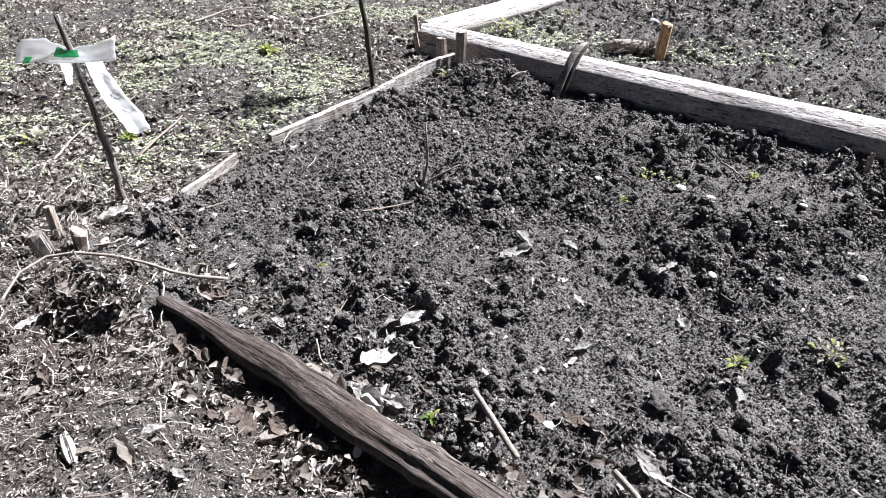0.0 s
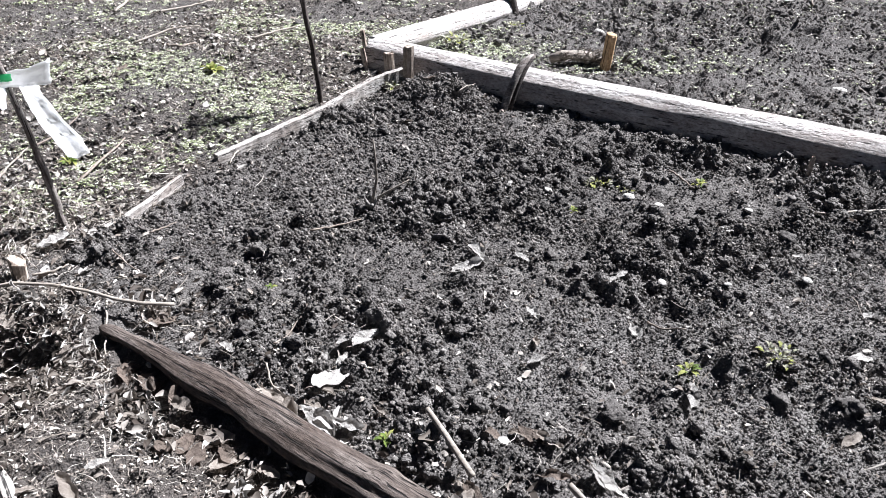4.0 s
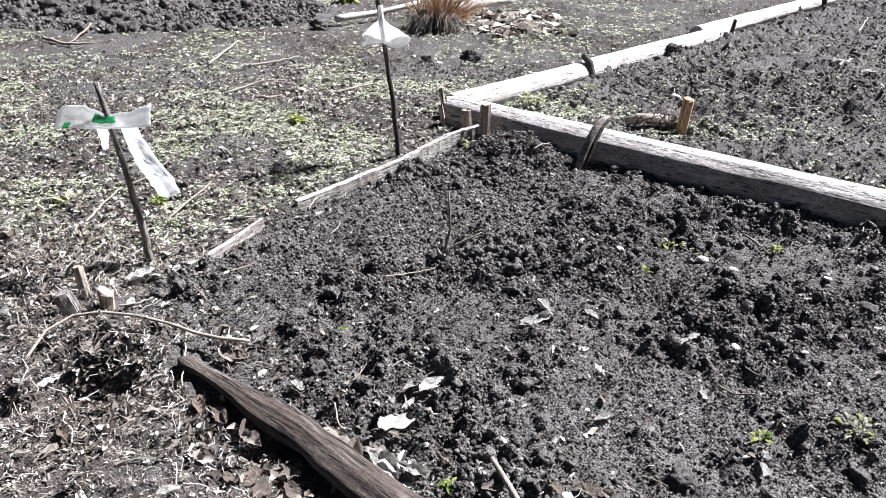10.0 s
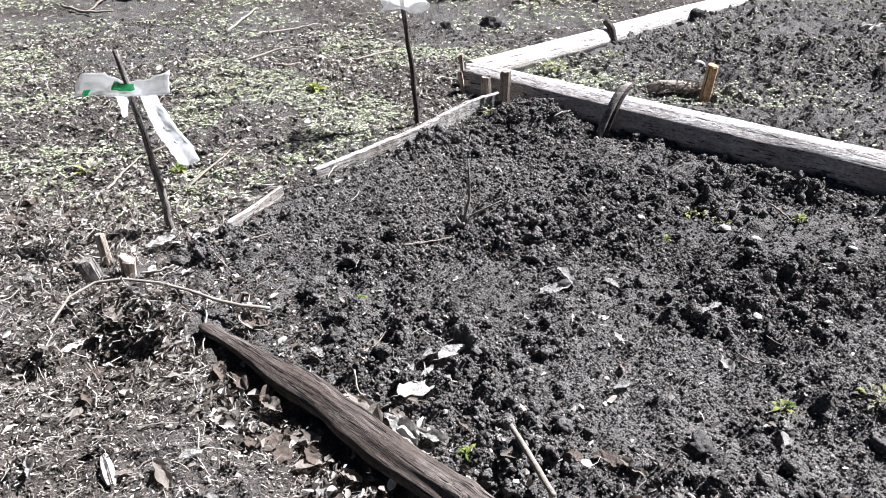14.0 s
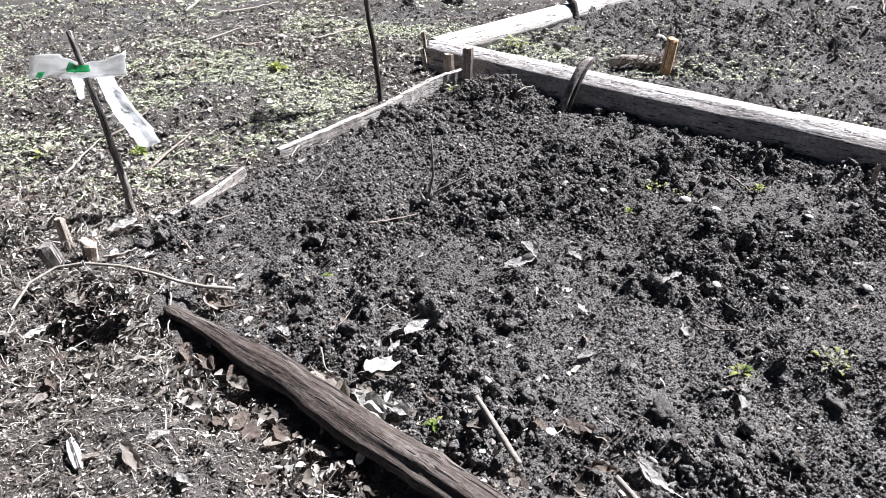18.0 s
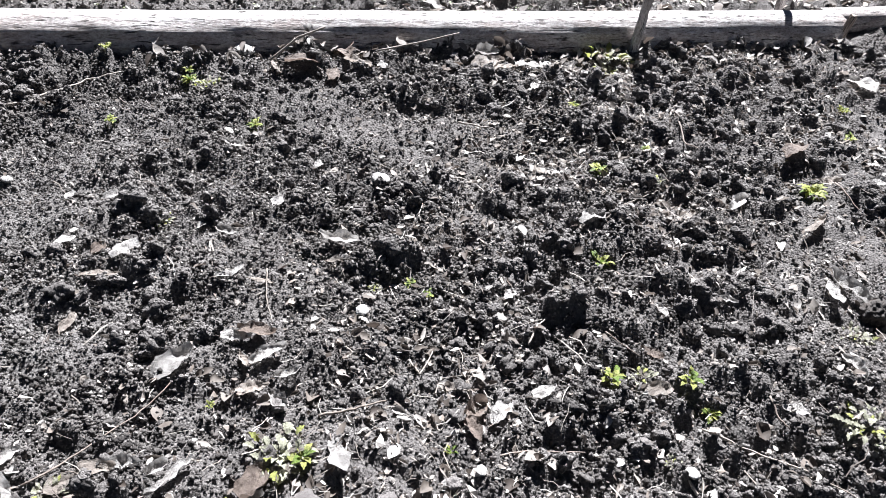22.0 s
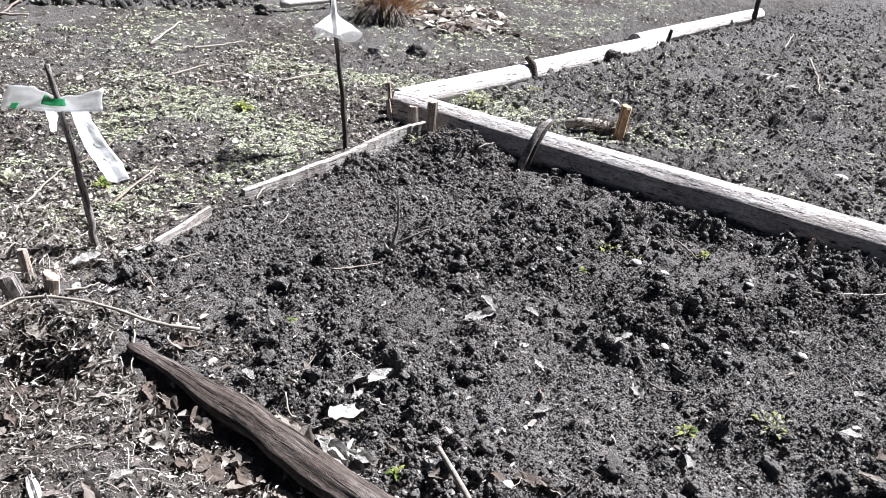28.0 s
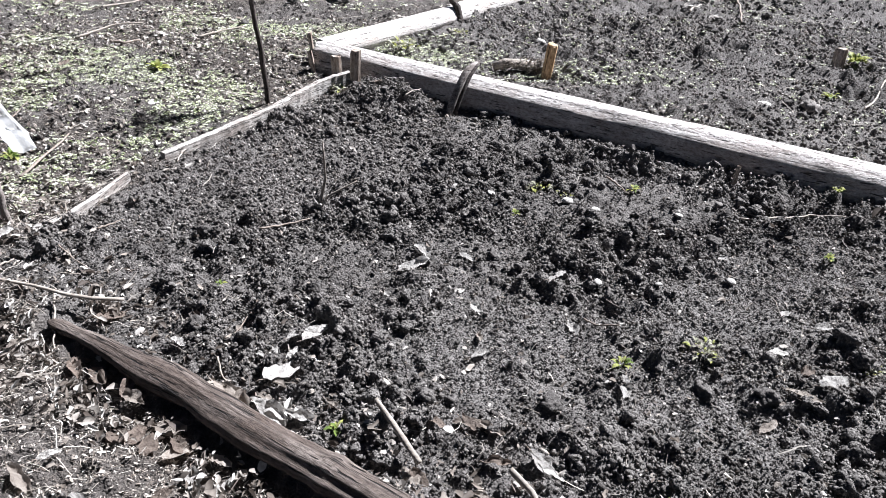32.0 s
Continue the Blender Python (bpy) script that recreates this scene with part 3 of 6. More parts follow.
def bent_board(name, line, height, thick, mat, label, seed):
    """A thin bowed board on its edge through the given places of its worn top edge (x, y, z)."""
    rnd, pts = random.Random(seed), np.array(line)
    run = np.r_[0, np.cumsum(np.linalg.norm(np.diff(pts, axis=0), axis=1))]
    t = np.linspace(0, run[-1], int(run[-1] / 0.025))
    x, y, z = (np.convolve(np.pad(np.interp(t, run, pts[:, k]), 3, mode="reflect", reflect_type="odd"), np.ones(7) / 7, "valid") for k in range(3))
    way = math.atan2(y[-1] - y[0], x[-1] - x[0])
    bm, rings = bmesh.new(), []
    for k in range(len(t)):
        dx, dy = x[min(k + 1, len(t) - 1)] - x[max(k - 1, 0)], y[min(k + 1, len(t) - 1)] - y[max(k - 1, 0)]
        d = math.hypot(dx, dy)
        u, w = Vector((-dy / d, dx / d, 0)), thick / 2 * (1 + rnd.uniform(-0.12, 0.12))
        o = Vector((x[k] - x[0], y[k] - y[0], max(z[k], top(x[k], y[k]) + 0.006) + rnd.uniform(-0.003, 0.002)))
        prof = [(-w, -height), (w, -height), (w, -0.004), (w * 0.6, 0), (-w * 0.6, 0), (-w, -0.004)]
        rings.append([bm.verts.new(Matrix.Rotation(-way, 3, "Z") @ (o + u * q + Vector((0, 0, h)))) for q, h in prof])
    for r0, r1 in zip(rings, rings[1:]):
        for k in range(6):
            bm.faces.new((r0[k], r0[(k + 1) % 6], r1[(k + 1) % 6], r1[k]))
    bm.faces.new(rings[0][::-1])
    bm.faces.new(rings[-1])
    bmesh.ops.recalc_face_normals(bm, faces=bm.faces)
    ob = part(name, bm, mat, None, "", False)
    ob.matrix_world = Matrix.Translation((x[0], y[0], 0)) @ Matrix.Rotation(way, 4, "Z")
    return tagged(ob, label, "board")


bent_board("edging_board", [(-0.95, 3.41, 0.03), (-0.73, 3.69, 0.05), (-0.53, 3.98, 0.062), (-0.40, 4.22, 0.074), (-0.30, 4.38, 0.089), (-0.16, 4.475, 0.106)], 0.11, 0.034, PLANK, "long bowed grey edging board on edge", 5)


def peg(name, x, y, top, w, d, lean, turn, mat, label, category="peg", z0=-0.08, square=0.6):
    """A split wooden peg driven into the ground, its head bruised."""
    rnd = random.Random(int(x * 997 + y * 131))
    bm = bmesh.new()
    prev = None
    for i, (z, k) in enumerate(((0, 0.7), (0.3, 1.0), (0.7, 0.97), (0.95, 1.0), (1.0, 0.88))):
        ring = []
        for q in range(8):
            t = 2 * math.pi * (q + 0.5) / 8
            px, py = math.cos(t), math.sin(t)
            m = max(abs(px), abs(py)) ** square
            j = rnd.uniform(0.94, 1.05)
            ring.append(bm.verts.new((px / m * w * 0.5 * k * j, py / m * d * 0.5 * k * j, z * (top - z0) + (rnd.uniform(-0.006, 0.006) if i > 2 else 0))))
        if prev:
            for q in range(8):
                bm.faces.new((prev[q], prev[(q + 1) % 8], ring[(q + 1) % 8], ring[q]))
        else:
            bm.faces.new(ring[::-1])
        prev = ring
    bm.faces.new(prev)
    # grain along local x
    ob_rot = Matrix.Rotation(radians(90), 4, "Y")
    bmesh.ops.transform(bm, matrix=ob_rot, verts=bm.verts)
    ob = part(name, bm, mat, None, "", False)
    up = Vector((math.sin(radians(lean)) * math.cos(radians(turn)), math.sin(radians(lean)) * math.sin(radians(turn)), math.cos(radians(lean))))
    ob.matrix_world = Matrix.Translation((x, y, gz(x, y) + z0)) @ up.to_track_quat("X", "Z").to_matrix().to_4x4()
    return tagged(ob, label, category)


peg("wooden_peg", -0.225, 4.50, 0.18, 0.065, 0.03, 3, 200, PEG, "split wooden peg holding the edging board", z0=-0.06)
peg("wooden_peg", -0.125, 4.445, 0.195, 0.065, 0.03, 2, 20, PEG, "split wooden peg holding the edging board", z0=-0.06)
peg("wooden_peg", -0.38, 4.72, 0.15, 0.03, 0.02, 10, 160, PEG, "thin grey peg beside the log end", z0=-0.06)
peg("wooden_peg", -0.42, 5.05, 0.17, 0.03, 0.03, 10, 140, PEG, "thin grey peg beside the log end", z0=-0.06)
peg("wooden_peg", 1.055, 4.84, 0.21, 0.07, 0.07, 6, 20, FRESH, "fresh yellow wooden peg in dark soil", z0=-0.08, square=0.0)
peg("stump_piece", -1.48, 2.46, 0.12, 0.045, 0.035, 8, 150, PEG, "short split stump piece among leaves")
peg("stump_piece", -1.38, 2.41, 0.085, 0.075, 0.05, 10, 320, PEG, "short split stump piece among leaves")
peg("stump_piece", -1.46, 2.36, 0.09, 0.07, 0.045, 14, 220, STICK, "short broken stump piece among leaves")
peg("wooden_peg", 5.41, 1.16, 0.17, 0.05, 0.035, 14, 330, PEG, "leaning grey peg at the log end")
peg("wooden_peg", 1.70, 3.27, 0.09, 0.022, 0.012, 6, 300, PEG, "small wooden splinter standing in soil", z0=-0.03)


def stake(name, pts, r0, r1, mat, label, seed):
    """A crooked thin stake; the points run from in the ground to its top. Built round its foot, grain along its length."""
    rnd = random.Random(seed)
    base = Vector(pts[0])
    dense = []
    for a, b in zip(pts, pts[1:]):
        for k in range(6):
            dense.append(Vector(a).lerp(Vector(b), k / 6) + Vector((rnd.uniform(-1, 1), rnd.uniform(-1, 1), 0)) * 0.003)
    dense.append(Vector(pts[-1]))
    n = len(dense)
    bm = bmesh.new()
    tube(bm, dense, [r0 + (r1 - r0) * i / (n - 1) for i in range(n)], 9, True, 0.12, rnd)
    turn = axis_pose(pts[0], pts[-1])
    bmesh.ops.transform(bm, matrix=turn.inverted(), verts=bm.verts)
    thing = new(name)
    thing.matrix_world = turn
    tagged(thing, label, "stake")
    part("shaft", bm, mat, thing)
    return thing


def film(name, rows, mat, parent, label="", thick=0.0012):
    """A crumpled sheet of thin film through rows of places, in the world."""
    bm = bmesh.new()
    grid = [[bm.verts.new(Vector(p)) for p in row] for row in rows]
    for r0, r1 in zip(grid, grid[1:]):
        for k in range(len(r0) - 1):
            bm.faces.new((r0[k], r0[k + 1], r1[k + 1], r1[k]))
    bmesh.ops.subdivide_edges(bm, edges=bm.edges, cuts=3, use_grid_fill=True, smooth=0.6)
    for v in bm.verts:
        v.co += noise.noise_vector(v.co * 26) * 0.006 + noise.noise_vector(v.co * 70) * 0.003
    bmesh.ops.recalc_face_normals(bm, faces=bm.faces)
    bmesh.ops.solidify(bm, geom=bm.faces[:], thickness=thick)
    ob = part(name, bm, mat, None, label)
    ob.parent = parent
    ob.matrix_parent_inverse = parent.matrix_world.inverted()
    return ob


S1 = stake("marker_stake", [(-1.375, 2.775, -0.1), (-1.39, 2.775, 0.2), (-1.42, 2.775, 0.45), (-1.465, 2.775, 0.74)], 0.016, 0.010, STICK,
           "thin bark-covered stake with torn white plastic film", 5)
film("plastic_film", [[(-1.64, 2.81, 0.64), (-1.55, 2.81, 0.642), (-1.45, 2.79, 0.615), (-1.36, 2.80, 0.628), (-1.28, 2.81, 0.66)],
                      [(-1.645, 2.765, 0.61), (-1.55, 2.76, 0.614), (-1.45, 2.755, 0.598), (-1.36, 2.765, 0.606), (-1.27, 2.775, 0.628)],
                      [(-1.64, 2.72, 0.575), (-1.55, 2.72, 0.582), (-1.45, 2.72, 0.58), (-1.36, 2.73, 0.584), (-1.265, 2.74, 0.59)]], PLASTIC, S1, "torn white plastic film")
film("plastic_tail", [[(-1.415, 2.79, 0.60), (-1.385, 2.78, 0.58), (-1.345, 2.79, 0.58)],
                      [(-1.405, 2.80, 0.51), (-1.365, 2.785, 0.51), (-1.325, 2.80, 0.515)],
                      [(-1.385, 2.81, 0.42), (-1.335, 2.795, 0.425), (-1.29, 2.81, 0.43)],
                      [(-1.35, 2.82, 0.34), (-1.30, 2.805, 0.345), (-1.245, 2.82, 0.355)],
                      [(-1.315, 2.82, 0.275), (-1.27, 2.81, 0.275), (-1.225, 2.82, 0.295)]], PLASTIC, S1, "twisted white plastic strip hanging down")
film("plastic_tail", [[(-1.50, 2.78, 0.58), (-1.47, 2.77, 0.58), (-1.45, 2.78, 0.58)],
                      [(-1.50, 2.785, 0.54), (-1.48, 2.775, 0.53), (-1.455, 2.78, 0.54)],
                      [(-1.495, 2.785, 0.48), (-1.485, 2.78, 0.475), (-1.47, 2.785, 0.485)]], PLASTIC, S1, "twisted white plastic strip hanging down")
film("print_patch", [[(-1.495, 2.775, 0.624), (-1.46, 2.768, 0.614), (-1.42, 2.772, 0.614)],
                     [(-1.49, 2.738, 0.602), (-1.46, 2.735, 0.596), (-1.40, 2.74, 0.598)]], PLASTIC_GREEN, S1, "green print on the film")
film("print_patch", [[(-1.60, 2.735, 0.60), (-1.588, 2.735, 0.602), (-1.572, 2.735, 0.60)],
                     [(-1.60, 2.712, 0.584), (-1.588, 2.71, 0.582), (-1.572, 2.712, 0.586)]], PLASTIC_GREEN, S1, "green print on the film")

S2 = stake("marker_stake", [(-0.572, 4.16, -0.1), (-0.60, 4.16, 0.3), (-0.65, 4.16, 0.7), (-0.70, 4.17, 1.12)], 0.014, 0.011, DARK_STICK,
           "thin dark stake with a white plastic cap", 9)


def skirt(parent, x, y, top, mat):
    """A crumpled bag tied round a stake, flaring out below the knot."""
    bm = bmesh.new()
    rnd = random.Random(4)
    rings = []
    for z, r in ((0.12, 0.014), (0.06, 0.016), (0.035, 0.022), (0.005, 0.05), (-0.03, 0.085), (-0.065, 0.122)):
        ring = []
        for k in range(24):
            t = 2 * math.pi * k / 24
            rr = r * (1 + 0.3 * math.sin(3 * t + 1) * min(1, r * 12) + rnd.uniform(-0.06, 0.06))
            ring.append(bm.verts.new((x + rr * math.cos(t), y + rr * math.sin(t), top + z + 0.02 * math.sin(3 * t) * min(1, r * 12))))
        rings.append(ring)
    for r0, r1 in zip(rings, rings[1:]):
        for k in range(24):
            bm.faces.new((r0[k], r0[(k + 1) % 24], r1[(k + 1) % 24], r1[k]))
    bmesh.ops.solidify(bm, geom=bm.faces[:], thickness=0.0012)
    ob = part("plastic_bag", bm, mat, None, "white plastic bag tied round the stake")
    ob.parent = parent
    ob.matrix_parent_inverse = parent.matrix_world.inverted()


skirt(S2, -0.655, 4.16, 0.70, PLASTIC_BAG)
S3 = stake("marker_stake", [(4.255, 1.785, -0.1), (4.265, 1.78, 0.1), (4.28, 1.775, 0.34), (4.305, 1.77, 0.66)], 0.026, 0.020, SILVER_STICK, "bleached grey stake beside the edging log with plastic film", 12)
film("plastic_film", [[(4.305, 1.755, 0.42), (4.35, 1.735, 0.41), (4.40, 1.72, 0.40)],
                      [(4.30, 1.755, 0.37), (4.34, 1.735, 0.355), (4.39, 1.72, 0.35)],
                      [(4.295, 1.76, 0.31), (4.325, 1.74, 0.31), (4.36, 1.73, 0.30)]], PLASTIC, S3, "torn white plastic film")
stake("marker_stake", [(5.40, 1.53, -0.1), (5.40, 1.53, 0.2), (5.39, 1.55, 0.6)], 0.026, 0.022, SILVER_STICK, "bleached grey stake behind the edging log", 13)
stake("marker_stake", [(3.22, 9.3, -0.1), (3.22, 9.3, 0.2), (3.23, 9.32, 0.5)], 0.03, 0.025, DARK_STICK, "dark stake beside the far log", 15)


# ---- loose things: leaves, weeds, stones, twigs ----
LEAF_WORDS = {PALE_LEAF: "pale bleached curled dry leaf lying on soil", BROWN_LEAF: "dark brown crumpled dry leaf lying on soil",
              TAN_LEAF: "tan curled dry leaf lying on soil"}


def leaf(x, y, length, width, yaw, mat, seed):
    """A dry leaf: pointed outline, folded at the midrib, its edges curled and crumpled."""
    rnd = random.Random(seed * 7 + 1)
    bm = bmesh.new()
    nu, nv = 13, 9
    curl, fold, bend = rnd.uniform(0.15, 0.8), rnd.uniform(-0.3, 0.3), rnd.uniform(-0.7, 0.5)
    off = Vector((rnd.uniform(0, 50), rnd.uniform(0, 50), 0))
    peak = rnd.uniform(0.75, 1.25)
    half = length * width * 0.42
    grid = []
    for i in range(nu):
        u = i / (nu - 1)
        w = half * math.sin(math.pi * (0.04 + 0.93 * u) ** peak) ** 0.75
        w *= 1 + 0.35 * noise.noise(Vector((u * 5, 1, seed))) + 0.15 * noise.noise(Vector((u * 13, 4, seed)))
        row = []
        for j in range(nv):
            v = j / (nv - 1) * 2 - 1
            a = v * w
            lift = abs(v) ** 1.5 * curl * half * (0.9 if v > 0 else 0.55) + abs(a) * fold
            arch = bend * length * 0.35 * (u - 0.5) ** 2
            p = Vector(((u - 0.5) * length, a * (1 - 0.25 * curl * abs(v)), lift + arch))
            p += noise.noise_vector(p * (2.2 / max(length, 0.03)) + off) * length * 0.09
            p.z += abs(noise.noise(p * (3.4 / max(length, 0.03)) + off)) * length * 0.16
            p += noise.noise_vector(p * (6 / max(length, 0.03)) + off) * length * 0.045
            row.append(bm.verts.new(p))
        grid.append(row)
    for r0, r1 in zip(grid, grid[1:]):
        for j in range(nv - 1):
            bm.faces.new((r0[j], r0[j + 1], r1[j + 1], r1[j]))
    low = min(v.co.z for v in bm.verts)
    thing = part("dead_leaf", bm, mat)
    z = max(top(x, y), top(x + length * 0.25, y) - 0.008, top(x - length * 0.25, y) - 0.008, top(x, y - length * 0.2) - 0.008)
    thing.matrix_world = pose(x, y, z - low + 0.003, rnd.uniform(-14, 14), rnd.uniform(-12, 12), yaw + rnd.uniform(-6, 6))
    tagged(thing, LEAF_WORDS[mat], "leaf", "fallen leaves")
    stem = bmesh.new()
    a = Vector((-0.5 * length, 0, 0)) + Vector((0, 0, 0.25 * bend * length * 0.35))
    tube(stem, [a + Vector((0.02 * length, 0, 0)), a + Vector((-0.12 * length, 0.02 * length, 0.004)), a + Vector((-0.22 * length, 0.05 * length, -0.002))],
         [0.0016, 0.0012, 0.0009], 5)
    part("leaf_stalk", stem, TWIG, thing)
    return thing


def blade_mesh(name, length, width, mat, seed, teeth=0.15):
    """One weed leaf: arched, toothed, with a trough along its midrib; the stalk at the origin."""
    rnd = random.Random(seed)
    nu = 8
    v, f = [], []
    for i in range(nu):
        u = i / (nu - 1)
        w = width * math.sin(math.pi * (0.08 + 0.88 * u)) * (1 + (teeth if i % 2 else -teeth))
        z = length * (0.55 * u - 0.62 * u * u) + rnd.uniform(-1, 1) * length * 0.02
        for s in (-1, 0, 1):
            v.append((length * u, s * w * 0.5, z + abs(s) * w * 0.18))
    for i in range(nu - 1):
        for j in range(2):
            k = i * 3 + j
            f.append((k, k + 1, k + 4, k + 3))
    return raw_mesh(name, v, f, mat)


WEED_LEAVES = {kind: [blade_mesh("weed_leaf", 1.0, w, mat, 40 + n, t) for n, (mat, w, t) in enumerate(mats)] for kind, mats in {
    "green": [(GREEN, 0.42, 0.12), (GREEN, 0.5, 0.2), (YELLOW_GREEN, 0.45, 0.15)],
    "yellow": [(YELLOW_GREEN, 0.6, 0.15), (GREEN, 0.5, 0.1), (YELLOW_GREEN, 0.5, 0.2)],
    "dry": [(DRY_GREEN, 0.5, 0.25), (DRY_GREEN, 0.62, 0.3), (DRY_GREEN, 0.5, 0.25), (TAN_LEAF, 0.5, 0.25), (YELLOW_GREEN, 0.5, 0.25)]}.items()}
WEED_WORDS = {"green": "small fresh green weed rooted in dark soil", "yellow": "small yellow-green weed seedling in dark soil",
              "dry": "pale half-dry low weed rosette in soil"}


def weed(x, y, spread_, kind, seed):
    rnd = random.Random(seed * 3 + 2)
    thing = new("weed")
    thing.matrix_world = pose(x, y, top(x, y) + 0.004, 0, 0, rnd.uniform(0, 360))
    tagged(thing, WEED_WORDS[kind], "weed", "weeds")
    n = {"green": 14, "yellow": 16, "dry": 42}[kind] + (8 if spread_ > 0.1 else 0)
    for k in range(n):
        ob = new("weed_leaf", rnd.choice(WEED_LEAVES[kind]))
        ob.parent = thing
        small = kind == "dry"
        s = spread_ * (rnd.uniform(0.12, 0.24) if small else rnd.uniform(0.24, 0.46))
        r = spread_ * (rnd.uniform(0.0, 0.46) if small else rnd.uniform(0.0, 0.24))
        t = k * 2.4 + rnd.uniform(-0.4, 0.4)
        m = pose(r * math.cos(t), r * math.sin(t), rnd.uniform(0.0, 0.012), rnd.uniform(-25, 25), rnd.uniform(-55, 5), math.degrees(t) + rnd.uniform(-40, 40))
        ob.matrix_basis = m @ Matrix.Scale(s, 4)
    return thing


def lump_mesh(name, mat, seed, level=3, rough=0.28, fine=0.1):
    bm = bmesh.new()
    bmesh.ops.create_icosphere(bm, subdivisions=level, radius=1)
    o = Vector((seed * 3.1, seed * 1.7, 0))
    for v in bm.verts:
        n = v.co.normalized()
        v.co = n * (1 + rough * noise.noise(n * 1.4 + o) + rough * 0.6 * noise.noise(n * 3.1 + o) + fine * noise.noise(n * 7 + o))
    me = bpy.data.meshes.new(name)
    for f in bm.faces:
        f.smooth = True
    bm.to_mesh(me)
    bm.free()
    me.materials.append(mat)
    return me


DARK_NUT = thing_material("old_walnut", (0.05, 0.04, 0.035), (0.17, 0.145, 0.125), 70, 0.7, 0, (1, 1, 1), 0.004)
STONES = {"clod": [lump_mesh("soil_clod", CLOD, s, 3, 0.75, 0.55) for s in range(6)],
          "stone": [lump_mesh("stone", STONE, 20 + s, 3, 0.55, 0.3) for s in range(4)],
          "pebble": [lump_mesh("pebble", PEBBLE, 40 + s, 3, 0.2, 0.04) for s in range(4)],
          "nut": [lump_mesh("walnut", DARK_NUT, 60 + s, 4, 0.15, 0.35) for s in range(2)]}
STONE_WORDS = {"clod": ("soil_clod", "dark crumbly clod of garden soil", "clod", "soil clods"),
               "stone": ("stone", "rough grey stone half sunk in soil", "stone", "stones"),
               "pebble": ("pebble", "small pale flat pebble on soil", "pebble", "pebbles"),
               "nut": ("walnut", "dark old walnut lying in soil", "nut", "walnuts")}


def stone(x, y, size, kind, seed):
    rnd = random.Random(seed * 5 + 3)
    name, label, cat, group = STONE_WORDS[kind]
    ob = new(name, rnd.choice(STONES[kind]))
    r = size * {"clod": 0.34, "stone": 0.4}.get(kind, 0.48)
    flat = {"clod": 0.62, "stone": 0.65, "pebble": 0.45, "nut": 0.95}[kind]
    ob.matrix_world = pose(x, y, top(x, y) + r * flat * 0.4, rnd.uniform(-15, 15), rnd.uniform(-15, 15), rnd.uniform(0, 360)) @ Matrix.Diagonal((r, r * rnd.uniform(0.75, 1), r * flat, 1))
    return tagged(ob, label, cat, group)


def twig(points, radius, mat, seed):
    """A crooked twig lying over the soil through the given places, with a node or two."""
    rnd = random.Random(seed)
    line = []
    for (ax, ay), (bx, by) in zip(points, points[1:]):
        for k in range(5):
            u = k / 5
            line.append((ax + (bx - ax) * u, ay + (by - ay) * u))
    line.append(points[-1])
    hs = np.array([top(px, py) for px, py in line])
    hs = np.convolve(np.pad(np.maximum(hs, hs.mean() - 0.005), 2, mode="edge"), np.ones(5) / 5, "valid") + radius * 1.2 + 0.006
    o = Vector((line[0][0], line[0][1], float(hs[0])))
    pts = [Vector((px, py, float(pz))) - o + Vector((rnd.uniform(-1, 1), rnd.uniform(-1, 1), rnd.uniform(-0.3, 1))) * radius * 0.7 for (px, py), pz in zip(line, hs)]
    n = len(pts)
    bm = bmesh.new()
    tube(bm, pts, [radius * (1.15 - 0.55 * i / n) for i in range(n)], 7, True, 0.14, rnd)
    ob = part("twig", bm, mat)
    ob.location = o
    words = "bleached bare twig lying on the ground" if mat is PALE_TWIG else "brown bare twig lying on the ground"
    return tagged(ob, words, "twig", "twigs")


# a dead stalk that stands in the bed, with a side shoot and a root crown
stalk = new("dead_stalk")
stalk.matrix_world = pose(-0.187, 2.95, top(-0.187, 2.95))
tagged(stalk, "thin dead stalk with side shoot standing in soil", "stalk")
bm = bmesh.new()
tube(bm, [(0, 0, -0.03), (0.012, 0.0, 0.06), (0.03, 0.005, 0.14), (0.028, 0.005, 0.23), (0.024, 0.01, 0.31)], [0.009, 0.0075, 0.0058, 0.0045, 0.003], 7, True, 0.1, random.Random(2))
part("stem", bm, PALE_TWIG, stalk)
bm = bmesh.new()
tube(bm, [(0.008, 0, 0.04), (0.06, 0.01, 0.075), (0.12, 0.02, 0.105), (0.16, 0.02, 0.13)], [0.005, 0.0045, 0.0038, 0.0025], 6, True, 0.1, random.Random(3))
tube(bm, [(0.12, 0.02, 0.105), (0.14, 0.03, 0.13), (0.165, 0.03, 0.14)], [0.002, 0.0018, 0.0012], 5)
part("side_shoot", bm, PALE_TWIG, stalk)
bm = bmesh.new()
for k in range(5):
    t = k * 1.3
    tube(bm, [(0, 0, 0.01), (0.02 * math.cos(t), 0.02 * math.sin(t), 0.035), (0.03 * math.cos(t), 0.03 * math.sin(t), 0.075 - 0.01 * k)], [0.010, 0.007, 0.001], 6)
part("dry_sheath", bm, PALE_LEAF, stalk)

